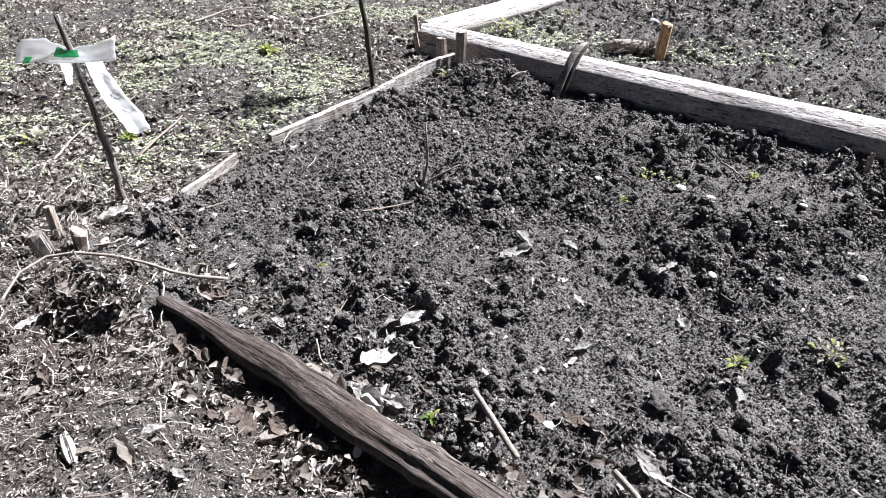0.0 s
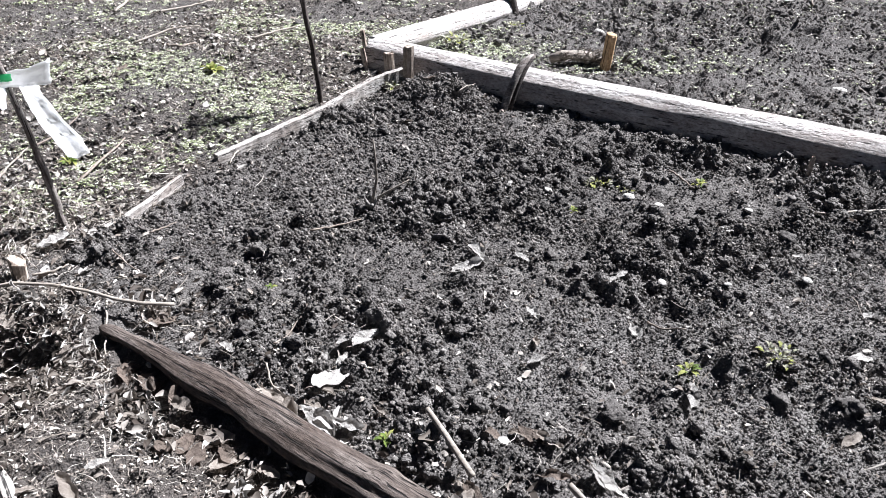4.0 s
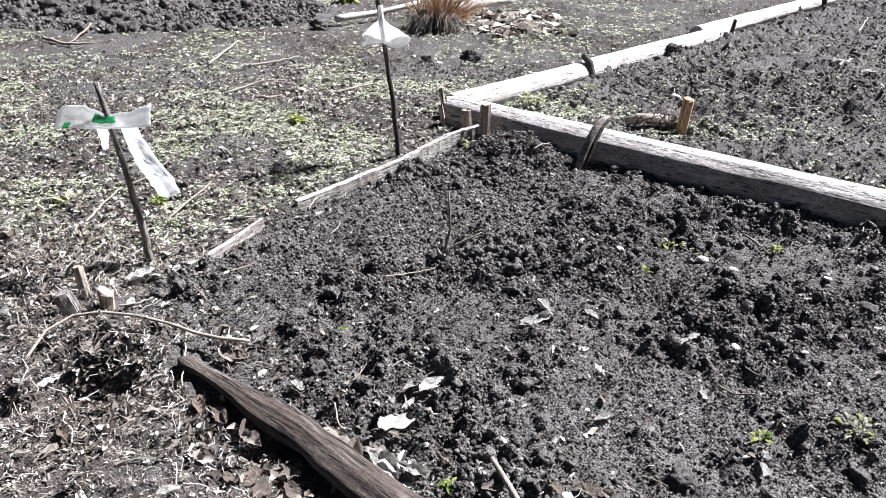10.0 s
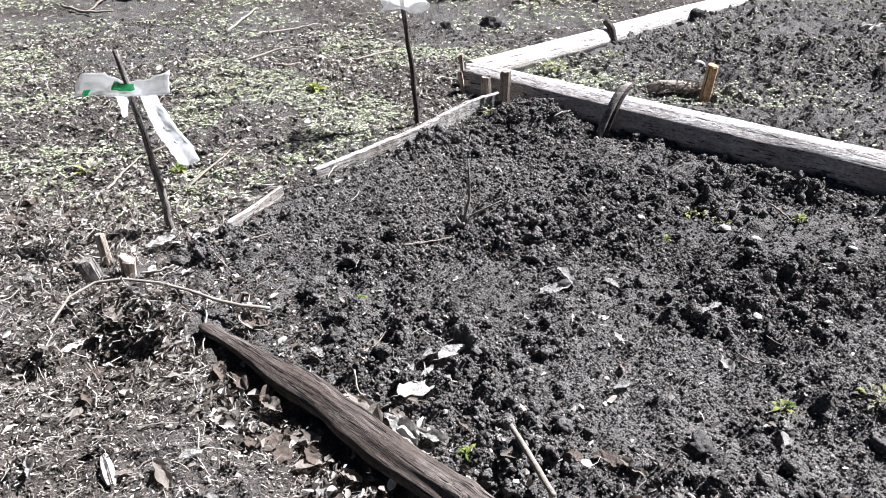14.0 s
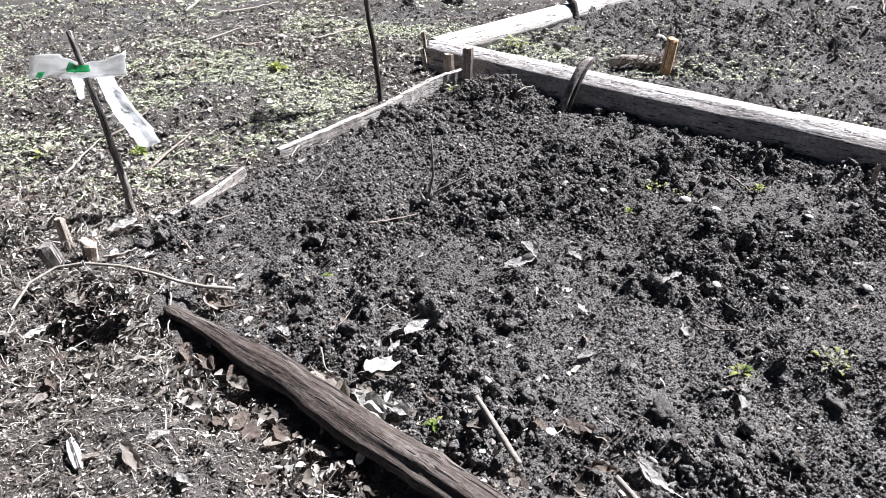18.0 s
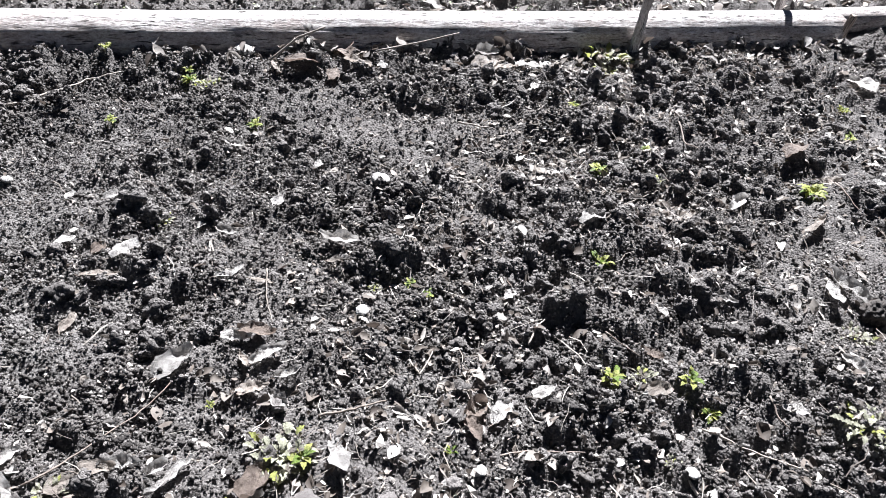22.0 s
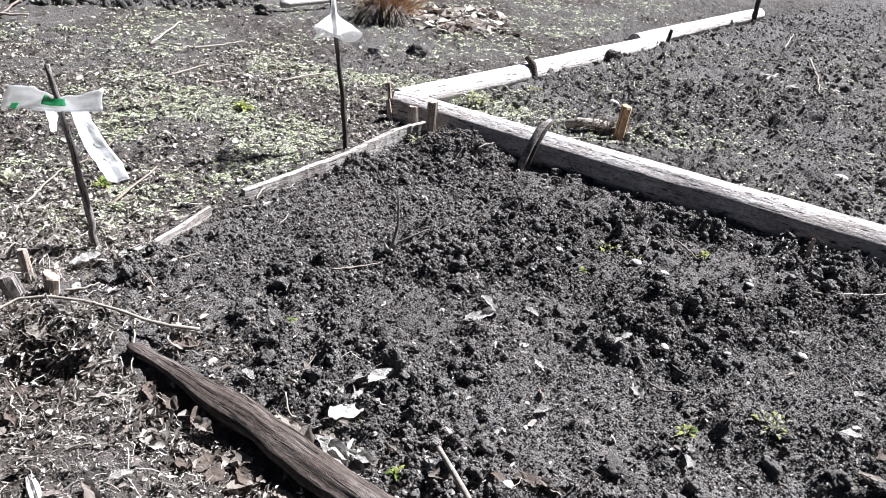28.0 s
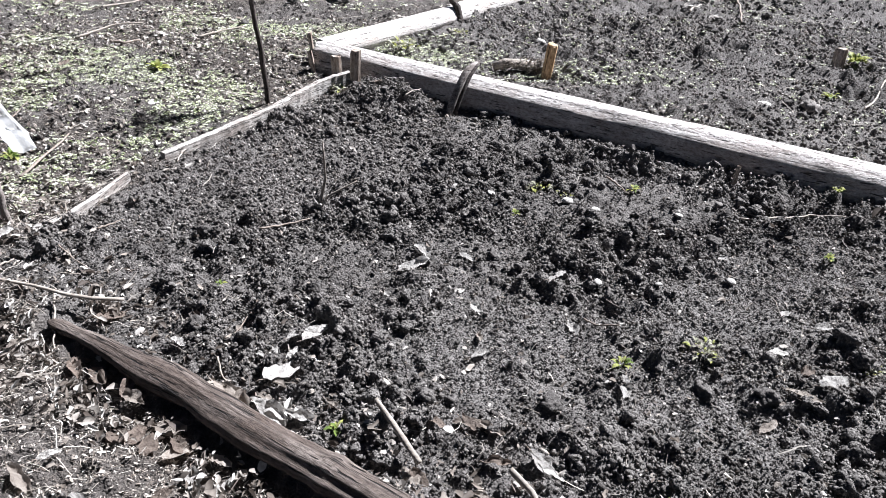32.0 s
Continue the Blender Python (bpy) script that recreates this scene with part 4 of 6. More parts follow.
# a strip of dark bark bent over the long log
strap = new("bark_strip")
strap.matrix_world = pose(0.47, 4.20, 0)
tagged(strap, "dark bent bark strip leaning over the log", "bark strip")
for k, (dx, w) in enumerate(((0.0, 0.024), (0.03, 0.018))):
    bm = bmesh.new()
    tube(bm, [(-0.07 + dx, -0.13, -0.02), (-0.05 + dx, -0.10, 0.05), (-0.02 + dx, -0.065, 0.12), (0.02 + dx, -0.02, 0.20), (0.06 + dx * 0.7, 0.02, 0.238), (0.09 + dx * 0.5, 0.05, 0.25)],
         [w * 0.8, w, w, w * 1.05, w * 0.9, w * 0.4], 10, True, 0.12, random.Random(k), 0.4)
    part("strand", bm, STICK if k == 0 else DARK_STICK, strap)

# a torn root piece beside the fresh peg
chunk = new("root_piece")
chunk.matrix_world = pose(0.88, 4.95, gz(0.88, 4.95) + 0.005, 0, 0, 5)
tagged(chunk, "torn pale root piece with fibres on soil", "root")
bm = bmesh.new()
tube(bm, [(-0.15, 0, 0.02), (-0.07, 0.01, 0.045), (0.03, 0, 0.04), (0.13, -0.01, 0.03)], [0.02, 0.034, 0.036, 0.024], 10, True, 0.25, random.Random(5))
part("root_core", bm, PALE_TWIG, chunk)
bm = bmesh.new()
rr = random.Random(6)
for k in range(230):
    a = Vector((rr.uniform(-0.08, 0.24), rr.uniform(-0.04, 0.02), rr.uniform(0.0, 0.06)))
    d = Vector((rr.uniform(-1, 1), rr.uniform(-1, 0.3), rr.uniform(-0.4, 0.8))) * rr.uniform(0.02, 0.07)
    tube(bm, [a, a + d * 0.5 + Vector((0, 0, 0.008)), a + d], [0.004, 0.003, 0.001], 4)
part("root_fibre", bm, TAN_LEAF, chunk)

peg("stump_piece", 3.17, 5.26, 0.12, 0.09, 0.09, 5, 60, PEG, "short round grey stump in the second bed")

# a pulled tuft of dry grass and sticks beyond the far log
tuft = new("dry_grass_tuft")
tuft.matrix_world = pose(-0.85, 7.95, gz(-0.85, 7.95))
tagged(tuft, "uprooted tuft of orange-brown dry grass with roots", "grass tuft")
bm = bmesh.new()
for k in range(320):
    t = rr.uniform(0, 6.28)
    a = Vector((0.24 * math.cos(t) * rr.random(), 0.15 * math.sin(t) * rr.random(), 0.06))
    d = Vector((math.cos(t) * rr.uniform(0.0, 0.38) + 0.1, math.sin(t) * rr.uniform(0.0, 0.3), rr.uniform(0.02, 0.42)))
    tube(bm, [a, a + d * 0.5 + Vector((rr.uniform(-0.06, 0.06), rr.uniform(-0.06, 0.06), 0.04)), a + d], [0.004, 0.003, 0.001], 3, False)
part("grass_blade", bm, thing_material("orange_dry_grass", (0.25, 0.13, 0.06), (0.5, 0.32, 0.18), 20, 0.7, 0.3), tuft)
bm = bmesh.new()
for k in range(160):
    t = rr.uniform(0, 6.28)
    a = Vector((0.2 * math.cos(t) * rr.random(), 0.12 * math.sin(t) * rr.random() - 0.05, 0.16))
    d = Vector((math.cos(t) * rr.uniform(0.05, 0.22), -rr.uniform(0.05, 0.28), rr.uniform(-0.22, -0.1)))
    tube(bm, [a, a + d * 0.5 + Vector((0, 0, 0.04)), a + d], [0.005, 0.004, 0.002], 3, False)
part("root_beard", bm, TAN_LEAF, tuft)
bm = bmesh.new()
bmesh.ops.create_icosphere(bm, subdivisions=4, radius=1)
for v in bm.verts:
    n = v.co.normalized()
    v.co = Vector((n.x * 0.25, n.y * 0.16, n.z * 0.12 + 0.05)) * (1 + 0.35 * noise.noise(n * 3) + 0.2 * noise.noise(n * 8))
part("root_ball", bm, CLOD, tuft)


def far_stick(pts, r0, r1, mat, label):
    bm = bmesh.new()
    o = Vector(pts[0])
    dense = [Vector(a).lerp(Vector(b), k / 5) - o for a, b in zip(pts, pts[1:]) for k in range(5)] + [Vector(pts[-1]) - o]
    n = len(dense)
    tube(bm, dense, [r0 + (r1 - r0) * i / n for i in range(n)], 10, True, 0.1, random.Random(8))
    ob = part("branch", bm, mat)
    ob.location = o
    tagged(ob, label, "branch")


far_stick([(-1.88, 8.0, 0.06), (-1.5, 8.3, 0.08), (-1.1, 8.6, 0.14)], 0.036, 0.026, LOG_PALE, "pale bleached branch lying beside the tuft")
far_stick([(-0.70, 8.45, 0.10), (-0.45, 8.75, 0.13), (-0.15, 9.1, 0.12)], 0.055, 0.045, LOG_PALE, "short pale log piece beside the tuft")
far_stick([(0.57, 5.98, 0.02), (0.55, 6.0, 0.14), (0.50, 6.03, 0.19)], 0.035, 0.02, DARK_STICK, "dark broken peg at the log joint")
far_stick([(1.9, 7.6, 0.05), (1.92, 7.62, 0.15), (1.93, 7.62, 0.20)], 0.022, 0.015, DARK_STICK, "thin dark peg beside the far log")

# placed one by one
leaf(0.205, 2.475, 0.115, 0.50, 14, PALE_LEAF, 41)
leaf(0.250, 2.555, 0.125, 0.45, -48, PALE_LEAF, 77)
leaf(-0.110, 2.036, 0.099, 0.55, 34, PALE_LEAF, 3)
leaf(-0.190, 1.853, 0.132, 0.70, 53, PALE_LEAF, 4)
leaf(-0.327, 1.742, 0.180, 0.40, -43, TAN_LEAF, 5)
leaf(-0.201, 1.707, 0.157, 0.35, -31, PALE_LEAF, 6)
leaf(-0.472, 1.655, 0.111, 0.70, -21, TAN_LEAF, 7)
leaf(0.826, 1.772, 0.104, 0.45, -106, PALE_LEAF, 8)
leaf(0.733, 2.108, 0.083, 0.50, -77, PALE_LEAF, 9)
leaf(0.411, 1.960, 0.061, 0.60, 22, PALE_LEAF, 10)
leaf(0.418, 2.055, 0.055, 0.50, -86, TAN_LEAF, 11)
leaf(0.420, 2.204, 0.060, 0.70, -55, PALE_LEAF, 12)
leaf(0.116, 2.308, 0.054, 0.60, -67, PALE_LEAF, 13)
leaf(0.410, 2.564, 0.073, 0.50, -53, PALE_LEAF, 14)
leaf(-0.318, 2.251, 0.057, 0.60, -36, PALE_LEAF, 15)
leaf(0.537, 1.482, 0.096, 0.50, -50, PALE_LEAF, 16)
leaf(0.367, 1.638, 0.084, 0.60, -27, BROWN_LEAF, 17)
leaf(0.263, 1.653, 0.076, 0.45, -50, BROWN_LEAF, 18)
leaf(1.221, 2.797, 0.058, 0.50, -17, PALE_LEAF, 19)
leaf(0.719, 2.360, 0.096, 0.40, 35, PALE_LEAF, 20)
leaf(-1.347, 2.623, 0.114, 0.70, 34, PALE_LEAF, 21)
leaf(-0.774, 1.433, 0.118, 0.40, -42, TAN_LEAF, 22)
leaf(-0.730, 1.506, 0.059, 0.50, 24, PALE_LEAF, 23)
leaf(-0.285, 1.454, 0.071, 0.50, 54, PALE_LEAF, 24)
leaf(-0.546, 1.612, 0.078, 0.80, 74, BROWN_LEAF, 25)
leaf(-0.600, 1.619, 0.097, 0.70, -53, BROWN_LEAF, 26)
leaf(-0.781, 2.140, 0.103, 0.70, 23, BROWN_LEAF, 27)
leaf(-0.811, 1.930, 0.072, 0.50, 15, BROWN_LEAF, 28)
leaf(0.195, 1.462, 0.092, 0.50, -54, TAN_LEAF, 29)
leaf(0.420, 1.478, 0.073, 0.50, -12, BROWN_LEAF, 30)
leaf(-0.110, 1.683, 0.071, 0.50, -45, PALE_LEAF, 31)
leaf(-0.215, 1.745, 0.105, 0.40, -40, TAN_LEAF, 951)
leaf(-0.120, 1.675, 0.110, 0.35, -20, PALE_LEAF, 952)
leaf(-0.222, 1.973, 0.041, 0.70, -48, PALE_LEAF, 32)
leaf(-1.141, 1.637, 0.073, 0.50, 71, TAN_LEAF, 33)
leaf(-0.889, 1.431, 0.060, 0.50, 43, TAN_LEAF, 34)
leaf(-1.180, 1.816, 0.083, 0.50, 55, BROWN_LEAF, 35)
leaf(-0.417, 1.410, 0.055, 0.60, 34, BROWN_LEAF, 36)
leaf(-0.607, 1.361, 0.060, 0.50, -29, PALE_LEAF, 37)
leaf(-1.361, 1.996, 0.092, 0.50, 77, PALE_LEAF, 38)
leaf(-1.273, 2.116, 0.108, 0.60, -28, TAN_LEAF, 39)
leaf(-1.629, 2.450, 0.093, 0.50, 45, TAN_LEAF, 40)
leaf(-1.873, 2.845, 0.094, 0.60, 44, BROWN_LEAF, 41)
leaf(-1.161, 2.459, 0.081, 0.50, 77, PALE_LEAF, 42)
leaf(1.336, 1.318, 0.122, 0.70, 8, PALE_LEAF, 43)
leaf(1.467, 1.798, 0.109, 0.60, 19, PALE_LEAF, 44)
leaf(1.355, 1.946, 0.081, 0.60, 10, PALE_LEAF, 45)
leaf(1.413, 1.857, 0.075, 0.80, 39, BROWN_LEAF, 46)
leaf(1.986, 1.456, 0.130, 0.45, -47, PALE_LEAF, 47)
leaf(1.932, 1.387, 0.064, 0.50, -47, TAN_LEAF, 48)
leaf(1.647, 1.537, 0.088, 0.40, -9, PALE_LEAF, 49)
leaf(1.531, 1.196, 0.103, 0.45, -8, PALE_LEAF, 50)
leaf(1.551, 1.275, 0.104, 0.60, -47, BROWN_LEAF, 51)
leaf(1.535, 1.120, 0.077, 0.50, -9, PALE_LEAF, 52)
leaf(1.474, 1.225, 0.056, 0.40, -109, TAN_LEAF, 53)
leaf(0.862, 1.238, 0.113, 0.50, -94, PALE_LEAF, 54)
leaf(0.880, 1.336, 0.066, 0.50, -18, PALE_LEAF, 55)
leaf(0.666, 1.288, 0.077, 0.60, 34, PALE_LEAF, 56)
leaf(2.102, 2.170, 0.080, 0.60, -73, PALE_LEAF, 60)
leaf(2.267, 1.891, 0.060, 0.70, 34, PALE_LEAF, 61)
leaf(3.173, 2.458, 0.142, 0.50, -116, PALE_LEAF, 62)
leaf(2.966, 2.554, 0.183, 0.70, -106, BROWN_LEAF, 63)
leaf(3.053, 2.518, 0.140, 0.60, 18, TAN_LEAF, 64)
leaf(3.522, 2.160, 0.126, 0.80, -34, PALE_LEAF, 65)
leaf(3.699, 3.324, 0.161, 0.60, -42, PALE_LEAF, 66)
leaf(3.836, 3.191, 0.142, 0.60, -6, PALE_LEAF, 67)
leaf(4.280, 2.774, 0.132, 0.60, -85, PALE_LEAF, 68)
leaf(3.814, 2.795, 0.157, 0.50, -93, PALE_LEAF, 69)
leaf(1.496, 2.199, 0.060, 0.60, 42, PALE_LEAF, 70)
leaf(1.599, 2.125, 0.066, 0.60, -6, PALE_LEAF, 71)
leaf(1.215, 1.647, 0.080, 0.45, 25, TAN_LEAF, 72)
leaf(1.087, 0.976, 0.069, 0.70, 2, TAN_LEAF, 73)
leaf(1.464, 0.839, 0.071, 0.70, 16, PALE_LEAF, 74)
leaf(1.800, 0.712, 0.095, 0.80, 6, BROWN_LEAF, 75)
leaf(1.845, 0.659, 0.089, 0.60, 7, PALE_LEAF, 76)
leaf(0.756, 1.166, 0.041, 0.60, -53, PALE_LEAF, 77)
leaf(2.237, 0.951, 0.054, 0.60, 0, PALE_LEAF, 78)
leaf(1.361, 1.752, 0.105, 0.35, -45, TAN_LEAF, 79)
leaf(1.292, 1.726, 0.056, 0.40, -82, TAN_LEAF, 80)
leaf(0.970, 1.153, 0.079, 0.60, -5, TAN_LEAF, 81)
leaf(0.387, 1.368, 0.081, 0.40, -27, TAN_LEAF, 82)
leaf(0.593, 1.196, 0.088, 0.50, -14, TAN_LEAF, 83)
leaf(0.387, 3.117, 0.065, 0.40, 56, PALE_LEAF, 84)
leaf(1.701, 1.457, 0.071, 0.30, -56, TAN_LEAF, 89)
leaf(1.440, 1.144, 0.079, 0.60, -23, TAN_LEAF, 93)
leaf(2.737, 1.004, 0.178, 0.32, 3, PALE_LEAF, 94)
leaf(3.306, 0.722, 0.125, 0.50, -11, PALE_LEAF, 95)
leaf(3.829, 0.743, 0.170, 0.50, 2, BROWN_LEAF, 96)
leaf(3.968, 0.423, 0.104, 0.50, -85, PALE_LEAF, 97)
leaf(3.817, 0.574, 0.118, 0.50, -44, TAN_LEAF, 98)
leaf(3.128, 0.248, 0.150, 0.50, -102, PALE_LEAF, 99)
leaf(2.727, 0.086, 0.098, 0.60, -108, PALE_LEAF, 100)
leaf(2.797, -0.049, 0.081, 0.50, -81, PALE_LEAF, 101)
leaf(2.441, 0.138, 0.079, 0.50, -53, PALE_LEAF, 102)
leaf(3.756, 1.038, 0.123, 0.50, 2, TAN_LEAF, 103)
leaf(2.372, 0.528, 0.075, 0.60, -84, BROWN_LEAF, 104)
leaf(1.961, 0.619, 0.077, 0.60, -15, PALE_LEAF, 105)
leaf(1.832, 0.789, 0.082, 0.50, -57, TAN_LEAF, 108)
leaf(1.127, 1.246, 0.048, 0.50, -63, PALE_LEAF, 109)
leaf(4.499, 1.481, 0.099, 0.30, -56, PALE_LEAF, 114)
leaf(4.932, 0.837, 0.199, 0.70, -124, PALE_LEAF, 115)
leaf(4.204, 0.490, 0.091, 0.50, -61, PALE_LEAF, 116)
leaf(5.066, 1.445, 0.197, 0.60, -89, BROWN_LEAF, 117)
leaf(5.236, 1.327, 0.204, 0.60, -15, TAN_LEAF, 118)
leaf(2.737, 0.484, 0.061, 0.50, -82, PALE_LEAF, 119)
leaf(1.690, 1.069, 0.032, 0.50, 5, TAN_LEAF, 120)
leaf(2.492, 0.589, 0.056, 0.60, -105, PALE_LEAF, 121)
leaf(1.741, 0.663, 0.077, 0.50, -119, BROWN_LEAF, 122)
leaf(3.402, 0.465, 0.143, 0.40, 174, TAN_LEAF, 123)
leaf(1.988, 1.760, 0.103, 0.50, 11, PALE_LEAF, 124)
leaf(1.778, 1.740, 0.073, 0.50, -64, PALE_LEAF, 125)
leaf(3.183, 0.033, 0.165, 0.50, -146, PALE_LEAF, 126)
leaf(3.623, 1.985, 0.166, 0.60, -100, PALE_LEAF, 127)
leaf(1.127, 1.056, 0.063, 0.60, -11, PALE_LEAF, 129)
leaf(1.844, 1.181, 0.020, 0.60, -41, PALE_LEAF, 130)
weed(-0.009, 1.612, 0.061, 'green', 132)
weed(1.113, 1.937, 0.114, 'dry', 133)
weed(0.851, 1.914, 0.074, 'green', 134)
weed(-2.062, 3.343, 0.182, 'dry', 135)
weed(-1.628, 3.379, 0.116, 'green', 136)
weed(-1.326, 4.727, 0.132, 'yellow', 137)
weed(0.641, 2.948, 0.052, 'yellow', 138)
weed(1.210, 3.178, 0.067, 'yellow', 139)
weed(-0.466, 2.341, 0.048, 'green', 140)
weed(0.810, 1.303, 0.113, 'green', 141)
weed(0.612, 1.342, 0.048, 'dry', 142)
weed(1.364, 0.926, 0.153, 'dry', 143)
weed(2.283, 2.621, 0.116, 'dry', 144)
weed(2.268, 2.738, 0.087, 'yellow', 145)
weed(1.850, 2.603, 0.052, 'yellow', 146)
weed(2.269, 2.279, 0.065, 'yellow', 147)
weed(1.640, 1.892, 0.069, 'dry', 148)
weed(2.051, 1.193, 0.039, 'yellow', 149)
weed(2.032, 1.106, 0.041, 'yellow', 150)
weed(1.957, 1.248, 0.042, 'dry', 152)
weed(0.892, 3.156, 0.075, 'dry', 153)
weed(2.178, 0.544, 0.094, 'yellow', 154)
weed(2.242, 0.483, 0.089, 'dry', 155)
weed(2.288, 0.377, 0.074, 'yellow', 156)
weed(2.268, 0.295, 0.054, 'yellow', 157)
weed(2.473, -0.021, 0.150, 'dry', 158)
weed(2.622, 0.874, 0.083, 'yellow', 160)
weed(3.093, 1.211, 0.080, 'yellow', 161)
weed(3.223, 1.032, 0.068, 'dry', 162)
weed(3.619, 0.564, 0.106, 'yellow', 163)
weed(2.942, 0.139, 0.105, 'dry', 164)
weed(4.244, 1.943, 0.094, 'yellow', 165)
weed(3.993, 1.761, 0.146, 'dry', 166)
weed(3.469, 1.599, 0.056, 'yellow', 167)
weed(3.415, 1.185, 0.048, 'yellow', 168)
weed(4.501, 0.771, 0.066, 'yellow', 169)
weed(4.189, 0.636, 0.067, 'yellow', 170)
weed(2.080, 3.056, 0.059, 'yellow', 175)
weed(1.660, 0.664, 0.036, 'green', 176)
weed(2.058, 0.284, 0.050, 'dry', 177)
weed(5.349, 0.615, 0.071, 'yellow', 178)
weed(1.336, 1.169, 0.026, 'yellow', 179)
weed(3.287, 5.248, 0.179, 'yellow', 180)
weed(2.824, 4.630, 0.094, 'yellow', 181)
weed(2.877, 3.703, 0.055, 'yellow', 182)
weed(2.299, 2.778, 0.043, 'yellow', 184)
weed(-0.196, 4.358, 0.133, 'dry', 186)
weed(0.554, 5.694, 0.126, 'dry', 188)
weed(0.776, 3.203, 0.111, 'dry', 189)
stone(0.513, 2.578, 0.080, 'clod', 190)
stone(-0.601, 2.701, 0.076, 'clod', 191)
stone(0.602, 1.730, 0.085, 'clod', 192)
stone(1.075, 1.777, 0.080, 'clod', 193)
stone(1.399, 2.673, 0.084, 'clod', 194)
stone(-0.436, 3.790, 0.070, 'clod', 195)
stone(-0.487, 2.085, 0.096, 'clod', 196)
stone(0.872, 2.378, 0.041, 'pebble', 197)
stone(0.553, 3.112, 0.039, 'pebble', 198)
stone(0.883, 3.055, 0.054, 'pebble', 199)
stone(1.014, 3.055, 0.040, 'pebble', 200)
stone(1.353, 2.959, 0.035, 'pebble', 201)
stone(1.545, 3.009, 0.056, 'stone', 202)
stone(0.073, 2.876, 0.046, 'clod', 203)
stone(-0.699, 2.417, 0.042, 'clod', 204)
stone(-0.396, 2.293, 0.051, 'clod', 205)
stone(1.175, 2.993, 0.049, 'clod', 206)
stone(1.394, 2.436, 0.039, 'pebble', 207)
stone(1.247, 1.753, 0.090, 'clod', 210)
stone(2.349, 2.934, 0.054, 'nut', 211)
stone(2.376, 2.868, 0.048, 'nut', 212)
stone(1.834, 0.789, 0.068, 'clod', 213)
stone(2.485, 1.549, 0.084, 'clod', 214)
stone(2.323, 1.619, 0.070, 'pebble', 215)
stone(2.585, 2.796, 0.098, 'pebble', 216)
stone(1.462, 1.066, 0.050, 'stone', 218)
stone(1.847, 1.184, 0.043, 'pebble', 219)
stone(1.957, 0.909, 0.065, 'clod', 220)
stone(3.067, 2.229, 0.070, 'clod', 222)
stone(1.618, 2.597, 0.055, 'clod', 223)
stone(1.008, 1.078, 0.059, 'clod', 224)
stone(0.316, 1.758, 0.049, 'clod', 225)
stone(1.077, 2.325, 0.028, 'pebble', 228)
stone(2.433, 1.021, 0.044, 'pebble', 232)
stone(3.092, 0.135, 0.094, 'nut', 233)
stone(3.028, 0.023, 0.100, 'clod', 234)
stone(1.750, 0.727, 0.063, 'clod', 235)
stone(1.607, 0.603, 0.048, 'stone', 236)
stone(1.673, 0.578, 0.033, 'pebble', 237)
stone(2.700, -0.058, 0.054, 'stone', 238)
stone(1.989, 0.768, 0.068, 'clod', 241)
stone(1.075, 1.144, 0.070, 'clod', 242)
stone(2.650, 0.408, 0.065, 'clod', 244)
stone(1.856, 0.400, 0.050, 'clod', 245)
stone(2.041, 0.228, 0.038, 'pebble', 246)
stone(2.751, 0.315, 0.055, 'clod', 247)
stone(2.025, 0.353, 0.038, 'stone', 248)
stone(2.577, 4.380, 0.118, 'stone', 249)
stone(2.324, 4.449, 0.095, 'pebble', 250)
stone(1.358, 2.583, 0.068, 'clod', 251)
stone(0.293, 5.839, 0.146, 'clod', 253)
stone(2.549, 6.105, 0.163, 'clod', 254)
stone(-1.010, 5.803, 0.095, 'clod', 255)
stone(-0.587, 2.598, 0.065, 'clod', 256)
stone(1.752, 4.786, 0.112, 'clod', 257)
stone(-0.384, 6.683, 0.244, 'clod', 258)
stone(1.146, 5.656, 0.084, 'pebble', 259)
far_stick([(-1.47, 2.04, 0.0), (-1.45, 2.15, 0.05), (-1.395, 2.23, 0.065), (-1.307, 2.254, 0.072), (-1.172, 2.249, 0.07), (-1.042, 2.225, 0.062), (-0.94, 2.191, 0.055), (-0.848, 2.175, 0.05), (-0.747, 2.185, 0.04)],
          0.0045, 0.0065, PALE_TWIG, "long thin bent branch lying over dry leaves")
far_stick([(0.098, 1.665, 0.075), (0.15, 1.58, 0.06), (0.215, 1.475, 0.03)], 0.0075, 0.009, PALE_TWIG, "straight broken pale stick leaning on soil")
leaf(0.215, 1.455, 0.075, 0.75, -60, BROWN_LEAF, 471)
twig(((-1.003, 2.690), (-0.975, 2.740), (-0.938, 2.791)), 0.0038, TWIG, 262)
twig(((-0.394, 2.031), (-0.371, 2.076), (-0.337, 2.168)), 0.0030, TWIG, 263)
twig(((-0.390, 1.916), (-0.365, 1.851), (-0.312, 1.791)), 0.0029, PALE_TWIG, 264)
twig(((0.778, 2.154), (0.821, 2.110), (0.879, 2.074)), 0.0031, TWIG, 266)
twig(((-1.837, 3.095), (-1.870, 3.292), (-1.885, 3.526)), 0.0062, PALE_TWIG, 267)
twig(((-1.238, 1.873), (-1.172, 1.809), (-1.119, 1.748)), 0.0032, TWIG, 268)
twig(((-0.395, 2.732), (-0.314, 2.786), (-0.214, 2.852)), 0.0037, TWIG, 269)
twig(((-1.321, 2.396), (-1.261, 2.429), (-1.227, 2.473)), 0.0049, PALE_TWIG, 271)
twig(((-0.995, 2.242), (-0.933, 2.079), (-0.891, 1.959)), 0.0034, PALE_TWIG, 272)
twig(((0.462, 1.443), (0.484, 1.404), (0.495, 1.382)), 0.0024, PALE_TWIG, 273)
